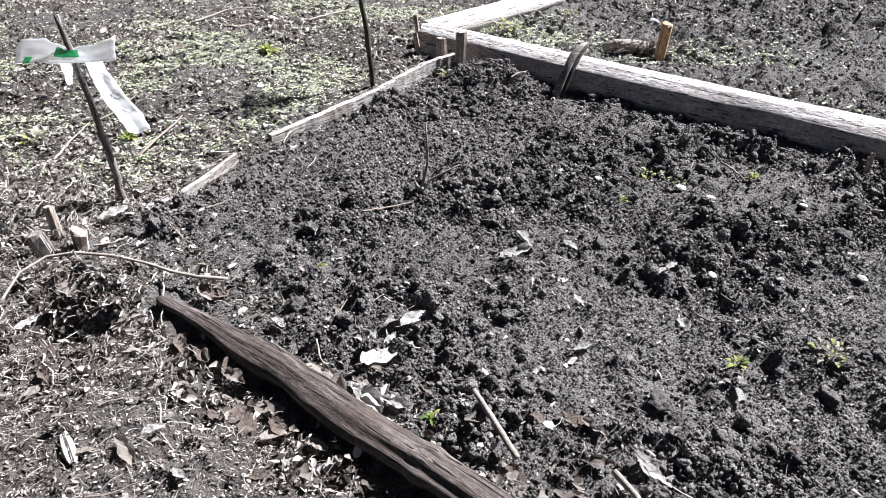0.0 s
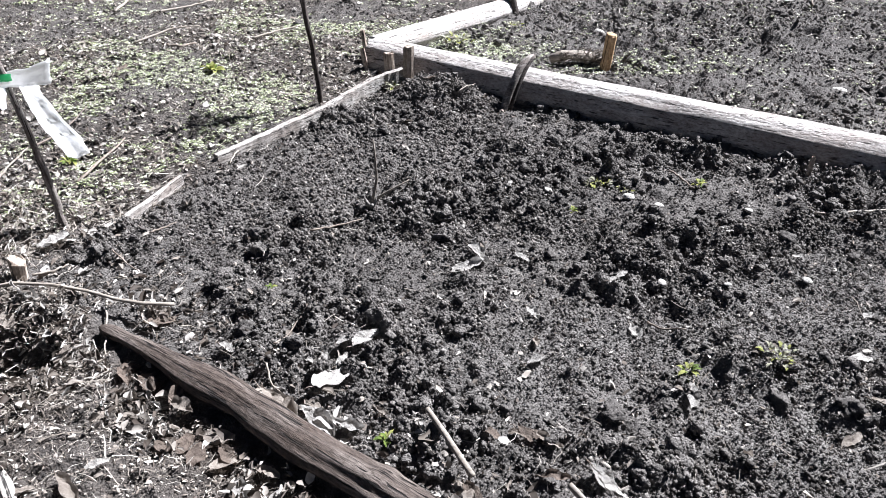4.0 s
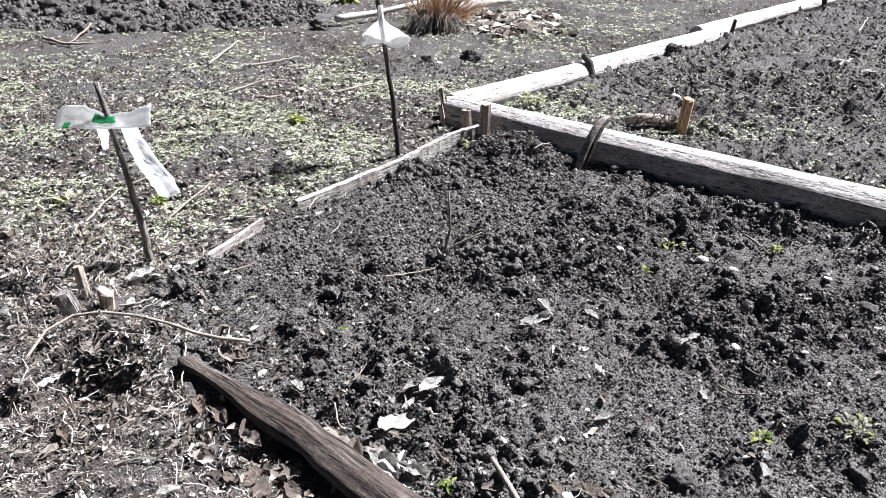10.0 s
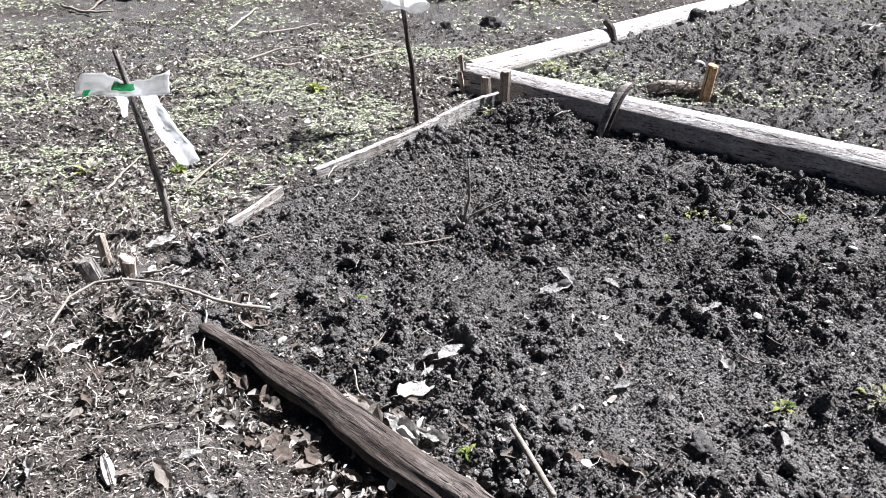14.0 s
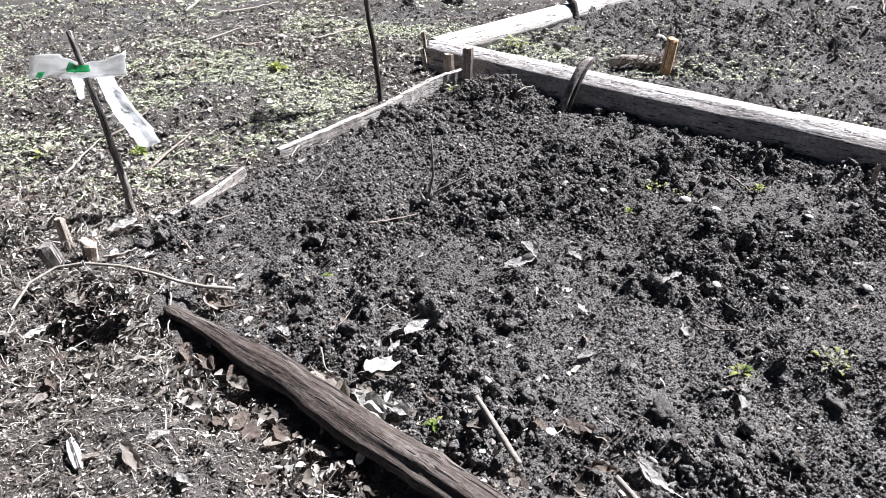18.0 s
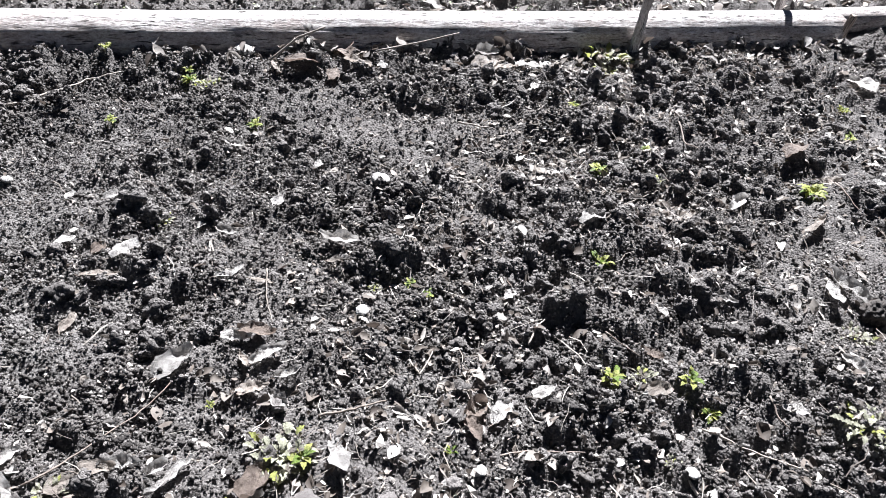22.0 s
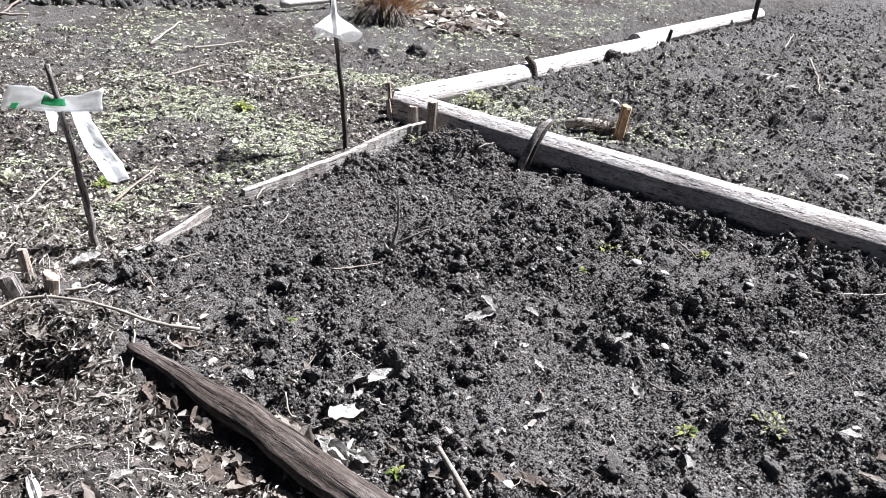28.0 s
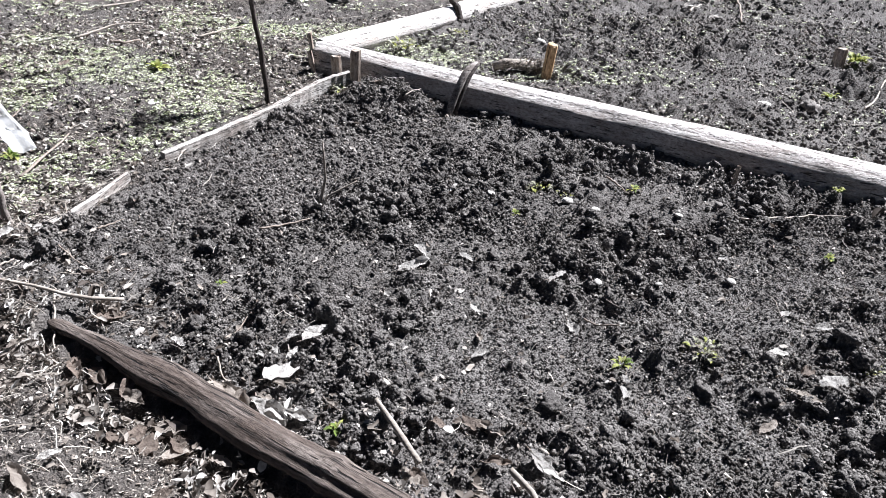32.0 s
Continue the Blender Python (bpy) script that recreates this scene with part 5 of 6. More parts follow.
twig(((-0.799, 1.272), (-0.748, 1.310), (-0.706, 1.344)), 0.0025, TWIG, 274)
twig(((-1.095, 2.548), (-1.029, 2.490), (-0.953, 2.427)), 0.0025, TWIG, 275)
twig(((1.103, 3.282), (1.139, 3.228), (1.175, 3.132)), 0.0043, TWIG, 276)
twig(((0.903, 1.203), (1.039, 1.211), (1.177, 1.238), (1.292, 1.269)), 0.0023, TWIG, 277)
twig(((1.597, 2.909), (1.828, 2.951), (1.945, 2.991), (2.083, 2.952)), 0.0041, PALE_TWIG, 279)
twig(((1.738, 1.481), (1.670, 1.395), (1.618, 1.297)), 0.0019, PALE_TWIG, 280)
twig(((1.505, 0.962), (1.579, 0.917), (1.664, 0.890)), 0.0032, TWIG, 281)
twig(((3.102, 2.498), (3.261, 2.451), (3.467, 2.414)), 0.0046, TWIG, 283)
twig(((0.166, 4.179), (0.218, 4.240), (0.259, 4.308)), 0.0035, PALE_TWIG, 284)
twig(((1.813, 0.958), (1.798, 0.902), (1.886, 0.939)), 0.0026, PALE_TWIG, 285)
twig(((2.184, 0.280), (2.210, 0.159), (2.255, -0.000), (2.300, -0.152)), 0.0025, PALE_TWIG, 287)
twig(((2.843, 1.007), (3.023, 1.012), (3.194, 0.995)), 0.0022, PALE_TWIG, 288)
twig(((3.697, 1.201), (3.529, 1.075), (3.511, 0.909)), 0.0028, TWIG, 292)
twig(((1.722, 0.568), (1.790, 0.536), (1.898, 0.442)), 0.0023, TWIG, 293)
twig(((2.308, 0.657), (2.310, 0.590), (2.315, 0.537)), 0.0018, TWIG, 294)
twig(((2.901, 1.780), (2.955, 1.719), (3.001, 1.664)), 0.0038, PALE_TWIG, 295)
twig(((2.087, 0.766), (2.161, 0.793), (2.219, 0.806)), 0.0026, PALE_TWIG, 297)
twig(((3.784, 0.538), (3.683, 0.455), (3.642, 0.385)), 0.0028, TWIG, 298)
twig(((2.424, 0.207), (2.386, 0.159), (2.370, 0.120)), 0.0027, TWIG, 300)
twig(((-2.479, 6.143), (-2.518, 6.551), (-2.553, 7.060)), 0.0107, PALE_TWIG, 301)
twig(((-4.423, 6.974), (-4.009, 6.685), (-3.781, 6.745)), 0.0133, PALE_TWIG, 302)
twig(((-0.854, 3.596), (-0.872, 3.451), (-0.871, 3.350)), 0.0047, PALE_TWIG, 303)
twig(((-1.865, 3.518), (-1.812, 3.716), (-1.827, 4.065)), 0.0051, TWIG, 305)
twig(((-2.016, 5.292), (-1.879, 5.612), (-1.695, 5.707)), 0.0069, PALE_TWIG, 306)
twig(((5.759, 6.052), (5.355, 5.481), (5.196, 5.150)), 0.0098, TWIG, 310)
twig(((2.891, 4.353), (3.011, 4.464), (3.311, 4.899)), 0.0063, PALE_TWIG, 311)
twig(((1.485, 3.697), (1.563, 3.740), (1.683, 3.789)), 0.0049, PALE_TWIG, 313)
leaf(-1.230, 2.196, 0.093, 0.60, -24, PALE_LEAF, 314)
leaf(-0.806, 2.192, 0.102, 0.60, -29, TAN_LEAF, 315)
leaf(-1.445, 2.160, 0.070, 0.50, 44, PALE_LEAF, 317)
leaf(-1.544, 2.176, 0.094, 0.50, -19, TAN_LEAF, 318)
leaf(-1.134, 2.059, 0.075, 0.50, -17, PALE_LEAF, 319)
leaf(-1.032, 2.008, 0.052, 0.60, 44, TAN_LEAF, 321)
leaf(-1.307, 2.185, 0.058, 0.50, 71, TAN_LEAF, 322)
leaf(-0.799, 1.869, 0.076, 0.70, -59, BROWN_LEAF, 324)
leaf(-0.728, 1.857, 0.104, 0.60, -47, BROWN_LEAF, 325)
leaf(-0.744, 1.918, 0.054, 0.35, -60, PALE_LEAF, 326)
leaf(-0.306, 1.533, 0.071, 0.60, -26, TAN_LEAF, 329)
leaf(-0.523, 1.978, 0.060, 0.60, -33, PALE_LEAF, 330)
leaf(-0.772, 1.998, 0.094, 0.50, 152, TAN_LEAF, 331)
leaf(-0.968, 1.809, 0.054, 0.50, 36, TAN_LEAF, 332)
leaf(-0.805, 1.713, 0.057, 0.50, 63, TAN_LEAF, 333)
leaf(-1.116, 1.391, 0.100, 0.30, -50, PALE_LEAF, 335)
leaf(-1.135, 1.700, 0.086, 0.40, -44, BROWN_LEAF, 337)
leaf(-0.889, 1.921, 0.061, 0.60, -41, BROWN_LEAF, 338)
leaf(-2.042, 2.745, 0.114, 0.60, -19, BROWN_LEAF, 339)
leaf(-1.860, 2.564, 0.088, 0.50, 40, TAN_LEAF, 340)
leaf(-2.111, 2.938, 0.114, 0.60, 146, BROWN_LEAF, 341)
leaf(-1.703, 2.296, 0.121, 0.50, -26, PALE_LEAF, 343)
leaf(-0.168, 1.934, 0.062, 0.50, 61, PALE_LEAF, 344)
leaf(-0.169, 2.020, 0.057, 0.50, 37, PALE_LEAF, 346)
leaf(-0.273, 1.959, 0.046, 0.50, -35, PALE_LEAF, 347)
leaf(-0.029, 1.724, 0.062, 0.40, -38, TAN_LEAF, 348)
weed(-2.102, 9.436, 0.351, 'yellow', 350)
weed(-1.926, 9.886, 0.438, 'yellow', 351)
weed(-0.208, 10.191, 0.295, 'yellow', 352)
weed(0.176, 10.360, 0.269, 'yellow', 354)
stone(-1.995, 7.763, 0.234, 'clod', 355)
stone(-0.725, 6.440, 0.123, 'clod', 358)
stone(2.895, 9.275, 0.279, 'clod', 360)
stone(1.822, 7.814, 0.208, 'clod', 361)
stone(1.268, 6.864, 0.152, 'clod', 362)
twig(((3.207, 8.142), (3.373, 8.517), (3.573, 8.962)), 0.0069, PALE_TWIG, 363)
twig(((2.512, 6.544), (2.632, 6.753), (2.742, 6.909)), 0.0083, PALE_TWIG, 364)
leaf(2.614, 6.753, 0.269, 0.40, 40, PALE_LEAF, 365)
leaf(2.706, 6.416, 0.124, 0.50, -41, PALE_LEAF, 366)
twig(((3.273, 7.602), (3.078, 6.891), (2.871, 6.290)), 0.0098, TWIG, 367)
twig(((-2.145, 6.097), (-1.982, 6.306), (-1.834, 6.524)), 0.0079, PALE_TWIG, 368)
twig(((-1.772, 5.215), (-1.661, 5.181), (-1.591, 5.272)), 0.0090, TWIG, 369)
twig(((-1.234, 5.359), (-1.109, 5.520), (-0.978, 5.690)), 0.0067, PALE_TWIG, 370)
twig(((-4.276, 7.596), (-4.003, 6.722), (-4.315, 6.892)), 0.0105, TWIG, 371)
leaf(-0.696, 8.088, 0.428, 0.50, -48, BROWN_LEAF, 372)
leaf(-0.285, 8.518, 0.352, 0.50, 52, BROWN_LEAF, 373)
leaf(0.081, 7.962, 0.332, 0.50, 56, TAN_LEAF, 374)
leaf(-0.111, 7.759, 0.269, 0.60, -49, BROWN_LEAF, 375)
leaf(0.212, 8.725, 0.302, 0.50, -54, BROWN_LEAF, 376)
stone(-5.235, 9.216, 0.463, 'clod', 377)
stone(-4.148, 7.910, 0.326, 'clod', 378)
stone(-3.961, 8.980, 0.429, 'clod', 379)
stone(-2.937, 7.997, 0.249, 'clod', 380)
stone(-3.662, 7.641, 0.248, 'clod', 381)
leaf(3.062, 0.262, 0.118, 0.50, -134, PALE_LEAF, 383)
leaf(2.752, -0.093, 0.131, 0.60, -148, PALE_LEAF, 386)
leaf(2.209, 0.427, 0.112, 0.50, -34, TAN_LEAF, 397)
leaf(1.504, 1.306, 0.078, 0.60, -33, PALE_LEAF, 403)
leaf(1.470, 1.079, 0.081, 0.70, -92, PALE_LEAF, 406)
leaf(1.607, 0.606, 0.052, 0.70, -33, PALE_LEAF, 411)
weed(1.391, 0.879, 0.068, 'yellow', 414)
leaf(1.265, 0.893, 0.053, 0.80, -39, TAN_LEAF, 415)
leaf(1.071, 1.102, 0.085, 0.50, -28, PALE_LEAF, 418)
weed(4.086, 1.843, 0.255, 'dry', 427)
weed(4.15, 1.76, 0.12, 'dry', 428)
leaf(5.300, 1.389, 0.207, 0.70, -15, PALE_LEAF, 434)
leaf(5.066, 1.392, 0.091, 0.70, -79, BROWN_LEAF, 436)
leaf(3.498, 2.021, 0.143, 0.60, -8, TAN_LEAF, 438)
leaf(3.796, 1.755, 0.097, 0.60, -76, PALE_LEAF, 439)
leaf(-0.426, 1.596, 0.077, 0.80, -30, BROWN_LEAF, 456)
leaf(-0.593, 1.752, 0.077, 0.70, -25, TAN_LEAF, 457)
leaf(-1.877, 4.721, 0.082, 0.60, 65, BROWN_LEAF, 459)
twig(((-1.467, 3.120), (-1.438, 3.601)), 0.0060, TWIG, 464)
weed(0.155, 5.267, 0.234, 'dry', 468)
leaf(0.010, 4.318, 0.065, 0.60, 23, BROWN_LEAF, 469)


def wood_chip(x, y, length, width, yaw, mat, seed, tip=0.0):
    """A split chip of wood: flat, ragged at both ends, one face higher than the other."""
    rnd = random.Random(seed)
    bm = bmesh.new()
    rows = []
    for i in range(6):
        u = i / 5
        w = width * 0.5 * (0.75 + 0.35 * math.sin(math.pi * u)) * rnd.uniform(0.85, 1.1)
        h = width * 0.28 * rnd.uniform(0.8, 1.15)
        px = (u - 0.5) * length
        rows.append([bm.verts.new(Vector((px + rnd.uniform(-1, 1) * length * 0.04, a * w, b * h))) for a, b in ((-1, 0), (1, 0), (0.85, 0.8), (0.1, 1.0), (-0.8, 0.7))])
    for r0, r1 in zip(rows, rows[1:]):
        for k in range(5):
            bm.faces.new((r0[k], r0[(k + 1) % 5], r1[(k + 1) % 5], r1[k]))
    bm.faces.new(rows[0][::-1])
    bm.faces.new(rows[-1])
    bmesh.ops.recalc_face_normals(bm, faces=bm.faces)
    ob = part("wood_chip", bm, mat, None, "", False)
    ob.matrix_world = pose(x, y, top(x, y) + 0.004, rnd.uniform(-10, 10), tip, yaw)
    return tagged(ob, "pale splintered wood chip lying on soil", "wood chip", "wood chips")


# sticks, chips and large leaves at the near edge of the bed
far_stick([(0.448, 1.437, 0.045), (0.494, 1.367, 0.04), (0.522, 1.272, 0.03)], 0.0085, 0.007, PALE_TWIG, "thick bent pale stick lying on soil")
wood_chip(0.657, 1.265, 0.105, 0.042, 38, PEG, 501)
wood_chip(0.616, 1.268, 0.085, 0.022, 100, PEG, 502)
wood_chip(0.40, 1.35, 0.11, 0.018, -32, PEG, 503)
wood_chip(-0.93, 1.44, 0.12, 0.03, -52, PLANK, 504)
leaf(0.548, 1.465, 0.11, 0.35, -50, PALE_LEAF, 505)
leaf(0.631, 1.144, 0.12, 0.6, 15, TAN_LEAF, 506)
leaf(0.853, 1.201, 0.115, 0.5, 115, PALE_LEAF, 507)
leaf(0.90, 1.29, 0.09, 0.45, 10, PALE_LEAF, 508)
leaf(1.264, 0.896, 0.115, 0.75, 20, BROWN_LEAF, 509)
leaf(1.235, 0.872, 0.085, 0.5, -15, PALE_LEAF, 510)
leaf(1.452, 0.828, 0.12, 0.5, -118, PALE_LEAF, 511)
leaf(1.08, 0.974, 0.11, 0.6, 25, PALE_LEAF, 512)
leaf(1.021, 0.965, 0.10, 0.5, -30, BROWN_LEAF, 513)
leaf(1.137, 1.016, 0.13, 0.3, 8, PALE_LEAF, 514)
leaf(1.03, 1.12, 0.09, 0.6, -35, TAN_LEAF, 515)
stone(1.326, 0.786, 0.085, "stone", 516)
stone(1.335, 0.94, 0.07, "clod", 517)
stone(1.29, 0.80, 0.075, "clod", 518)
stone(1.463, 0.668, 0.06, "stone", 519)
weed(0.948, 1.142, 0.10, "dry", 520)
weed(1.169, 0.872, 0.07, "yellow", 522)
leaf(0.346, 1.663, 0.07, 0.5, -20, TAN_LEAF, 523)
leaf(0.416, 1.606, 0.075, 0.5, -35, TAN_LEAF, 524)
# leaves blown against the long log
for k, (lx, ly, size, wide, yaw, m) in enumerate(((2.80, 2.44, 0.12, 0.7, 30, BROWN_LEAF), (2.72, 2.56, 0.15, 0.6, -40, BROWN_LEAF), (2.62, 2.60, 0.11, 0.5, 70, TAN_LEAF), (2.93, 2.42, 0.14, 0.5, -80, TAN_LEAF),
                                                  (3.03, 2.36, 0.10, 0.5, 15, PALE_LEAF), (3.46, 2.10, 0.17, 0.7, -20, TAN_LEAF), (3.60, 1.97, 0.18, 0.5, -50, PALE_LEAF), (3.47, 1.81, 0.13, 0.4, 30, PALE_LEAF),
                                                  (3.70, 1.93, 0.12, 0.6, 60, PALE_LEAF), (3.30, 2.18, 0.11, 0.6, 0, BROWN_LEAF))):
    leaf(lx, ly, size, wide, yaw, m, 540 + k)
far_stick([(2.60, 2.62, 0.06), (2.72, 2.58, 0.15), (2.83, 2.53, 0.19)], 0.005, 0.004, PALE_TWIG, "thin dry stalk leaning against the log")
far_stick([(3.05, 2.42, 0.07), (3.25, 2.33, 0.10), (3.42, 2.26, 0.13)], 0.0045, 0.003, PALE_TWIG, "thin dry stalk leaning against the log")
# curled leaves beside the dark log
leaf(-0.42, 1.585, 0.11, 0.8, 60, TAN_LEAF, 560)
leaf(-0.50, 1.56, 0.085, 0.7, 80, BROWN_LEAF, 561)
leaf(-0.30, 1.735, 0.15, 0.45, -48, TAN_LEAF, 562)
leaf(-0.20, 1.69, 0.13, 0.4, -36, PALE_LEAF, 563)
leaf(-0.36, 1.46, 0.10, 0.6, -70, PALE_LEAF, 564)
leaf(-0.62, 1.80, 0.075, 0.6, 75, BROWN_LEAF, 565)


# ---- stuff: crumbs of soil, litter, straw, low weeds ----
def ico(level):
    bm = bmesh.new()
    bmesh.ops.create_icosphere(bm, subdivisions=level, radius=1)
    v = np.array([p.co[:] for p in bm.verts])
    f = np.array([[q.index for q in p.verts] for p in bm.faces])
    bm.free()
    return v, f


def turns(rng, n, tilt=3.14):
    """Random turns as matrices: any heading, tilted up to the given angle."""
    a, b, c = rng.uniform(0, 6.283, n), rng.uniform(-tilt, tilt, n), rng.uniform(-tilt, tilt, n)
    ca, sa, cb, sb, cc, sc = np.cos(a), np.sin(a), np.cos(b), np.sin(b), np.cos(c), np.sin(c)
    z0 = np.zeros(n)
    rz = np.stack([ca, -sa, z0, sa, ca, z0, z0, z0, z0 + 1], -1).reshape(n, 3, 3)
    ry = np.stack([cb, z0, sb, z0, z0 + 1, z0, -sb, z0, cb], -1).reshape(n, 3, 3)
    rx = np.stack([z0 + 1, z0, z0, z0, cc, -sc, z0, sc, cc], -1).reshape(n, 3, 3)
    return rz @ ry @ rx


def places(rng, n, box, weight):
    """n places in a box (x0, y0, x1, y1), kept by chance of weight(x, y)."""
    xs, ys = np.zeros(0), np.zeros(0)
    for _ in range(60):
        x, y = rng.uniform(box[0], box[2], n), rng.uniform(box[1], box[3], n)
        keep = rng.random(n) < weight(x, y)
        xs, ys = np.r_[xs, x[keep]], np.r_[ys, y[keep]]
        if len(xs) >= n:
            break
    return xs[:n], ys[:n]


def joined(shapes, faces, rng, x, y, scale, sink, tilt):
    """Copies of the shapes at the places, as one array of verts and one of faces."""
    n = len(x)
    pick = rng.integers(0, len(shapes), n)
    v = np.stack(shapes)[pick] * scale[:, None, :]
    v = np.einsum("nij,nkj->nki", turns(rng, n, tilt), v)
    v += np.stack([x, y, gza(x, y) + sink], -1)[:, None, :]
    k = v.shape[1]
    f = faces[None] + (np.arange(n) * k)[:, None, None]
    return v.reshape(-1, 3), f.reshape(-1, faces.shape[1])


def stuff(name, blocks, mat, label, category, smooth_shade=False):
    vs, fs, at = [], [], 0
    for v, f in blocks:
        vs.append(v), fs.append(f + at)
        at += len(v)
    ob = new(name, raw_mesh(name, np.concatenate(vs), np.concatenate(fs), mat, smooth_shade))
    return tagged(ob, label, category, kind="stuff")


def rough_shapes(level, count, seed, amount, knobs=0.0):
    """Lumps of soil; knobs are the small crumbs that stick to a larger one."""
    v, f = ico(level)
    out = []
    for k in range(count):
        o, q = Vector((k * 5.3 + seed, 0, 0)), Vector((0, k * 3.7 + seed, 0))
        d = np.array([1 + amount * noise.noise(Vector(p) * 1.6 + o) + amount * 0.7 * noise.noise(Vector(p) * 4.1 + q) + knobs * (0.5 - abs(noise.noise(Vector(p) * 5.5 + o))) for p in v])
        out.append(v * d[:, None])
    return out, f


def free_of_logs(x, y, gap=0.07):
    main = (np.abs(side(x, y, *MAIN_A, *MAIN_B)) > gap + 0.04) | (x < -0.45) | (x > 5.6)
    near = (np.abs(side(x, y, *NEAR_A, *NEAR_B)) > gap) | (x < -1.0) | (x > 0.7)
    return main & near


RNG = np.random.default_rng(11)
def grain(seed, ring):
    """A rough grain of soil: a ring of corners with one above and one below."""
    rk = np.random.default_rng(seed)
    t = np.arange(ring) * 2 * np.pi / ring + rk.uniform(-0.35, 0.35, ring)
    q, z = rk.uniform(0.7, 1.25, ring), rk.uniform(-0.35, 0.35, ring)
    return np.concatenate([np.stack([np.cos(t) * q, np.sin(t) * q, z], -1), [[*rk.uniform(-0.3, 0.3, 2), rk.uniform(0.7, 1.2)], [*rk.uniform(-0.3, 0.3, 2), -rk.uniform(0.7, 1.2)]]])


def grain_faces(ring):
    return np.array([f for k in range(ring) for f in ((k, (k + 1) % ring, ring), ((k + 1) % ring, k, ring + 1))])


GRAINS, GRAIN_F = [grain(k, 4) for k in range(24)], grain_faces(4)
CHIPS, CHIP_F = [grain(50 + k, 3) for k in range(18)], grain_faces(3)
SMALL, SMALL_F = rough_shapes(1, 16, 3, 0.7)
BIG, BIG_F = rough_shapes(2, 16, 9, 0.9)
KNOBBY, KNOBBY_F = rough_shapes(3, 14, 5, 0.75, 0.42)
ROUGH, ROUGH_F = rough_shapes(2, 20, 15, 0.8, 0.45)


def crumbs(n, box, weight, lo, hi, power=2.2, shapes=None, faces=None, loft=1.1):
    x, y = places(RNG, n, box, weight)
    r = lo + (hi - lo) * RNG.random(len(x)) ** power
    s = r[:, None] * RNG.uniform(0.65, 1.25, (len(x), 3))
    lift = r * (0.1 + loft * RNG.random(len(x)))
    return joined(CHIPS if shapes is None else shapes, CHIP_F if faces is None else faces, RNG, x, y, s, lift, 3.14)


def bed_one(x, y):
    return bed_weight(x, y) * (side(x, y, *MAIN_A, *MAIN_B) > 0.08) * free_of_logs(x, y)


def patchy(x, y):
    return bed_one(x, y) * clumpy(x, y) * smooth(fbm(x * 6, y * 6, 811, 3), 0.36, 0.58)


def crumbly(x, y):
    return bed_one(x, y) * (0.2 + 0.8 * clumpy(x, y)) * (0.35 + 0.65 * smooth(fbm(x * 11, y * 11, 821, 3), 0.38, 0.58))


def bed_two(x, y):
    return bed_weight(x, y) * (side(x, y, *MAIN_A, *MAIN_B) < -0.1)


def bed_two_patches(x, y):
    return bed_two(x, y) * (0.06 + smooth(fbm(x * 1.9, y * 1.9, 411, 5), 0.42, 0.6))


def path_weight(x, y):
    return (1 - bed_weight(x, y)) * free_of_logs(x, y)


stuff("soil_crumbs", [
    crumbs(28000, (-1.3, 0.9, 2.2, 2.9), crumbly, 0.0032, 0.0105, 2.2, GRAINS, GRAIN_F, 0.9),
    crumbs(24000, (0.6, -0.7, 3.4, 1.6), crumbly, 0.0032, 0.0105, 2.2, GRAINS, GRAIN_F, 0.9),
    crumbs(18000, (-1.3, 0.9, 2.2, 2.9), bed_one, 0.0028, 0.0062, 1.5, None, None, 2.2),
    crumbs(13000, (0.6, -0.7, 3.4, 1.6), bed_one, 0.0028, 0.0062, 1.5, None, None, 2.2),
    crumbs(6000, (2.1, 1.5, 3.4, 2.7), crumbly, 0.0038, 0.0115, 2.0, GRAINS, GRAIN_F, 0.9),
    crumbs(3000, (2.1, 1.5, 3.4, 2.7), bed_one, 0.003, 0.0065, 1.5, None, None, 2.0),
    crumbs(6000, (-1.2, 2.7, 0.4, 4.5), bed_one, 0.0045, 0.0125, 2.0, GRAINS, GRAIN_F, 0.9),
    crumbs(17000, (-0.9, 2.5, 5.6, 4.7), crumbly, 0.0045, 0.011, 1.8, None, None, 1.8),
    crumbs(13000, (3.0, -1.0, 5.8, 2.4), crumbly, 0.0045, 0.010, 1.8, None, None, 1.8),
    crumbs(20000, (-0.3, 2.2, 6.0, 6.5), bed_two, 0.006, 0.015, 2.0),
    crumbs(7000, (0.5, 5.0, 9.0, 12.0), bed_two, 0.010, 0.024, 2.0),
    crumbs(5000, (-9.0, 7.4, -2.2, 12.0), bed_weight, 0.012, 0.032),
    crumbs(4000, (-2.6, 0.7, 0.6, 5.5), path_weight, 0.003, 0.009),
    crumbs(7000, (-4.2, 2.6, 0.2, 6.5), path_weight, 0.006, 0.018, 2.2, None, None, 1.0),
], CRUMB, "loose dark soil crumbs covering the dug beds", "soil crumbs", True)
stuff("dry_soil", [
    crumbs(11000, (-0.2, 1.2, 2.6, 3.0), lambda x, y: bed_one(x, y) * raked(x, y), 0.0022, 0.0062, 1.8, None, None, 1.5),
], DUST, "pale dried crumbs of raked soil", "soil crumbs", True)
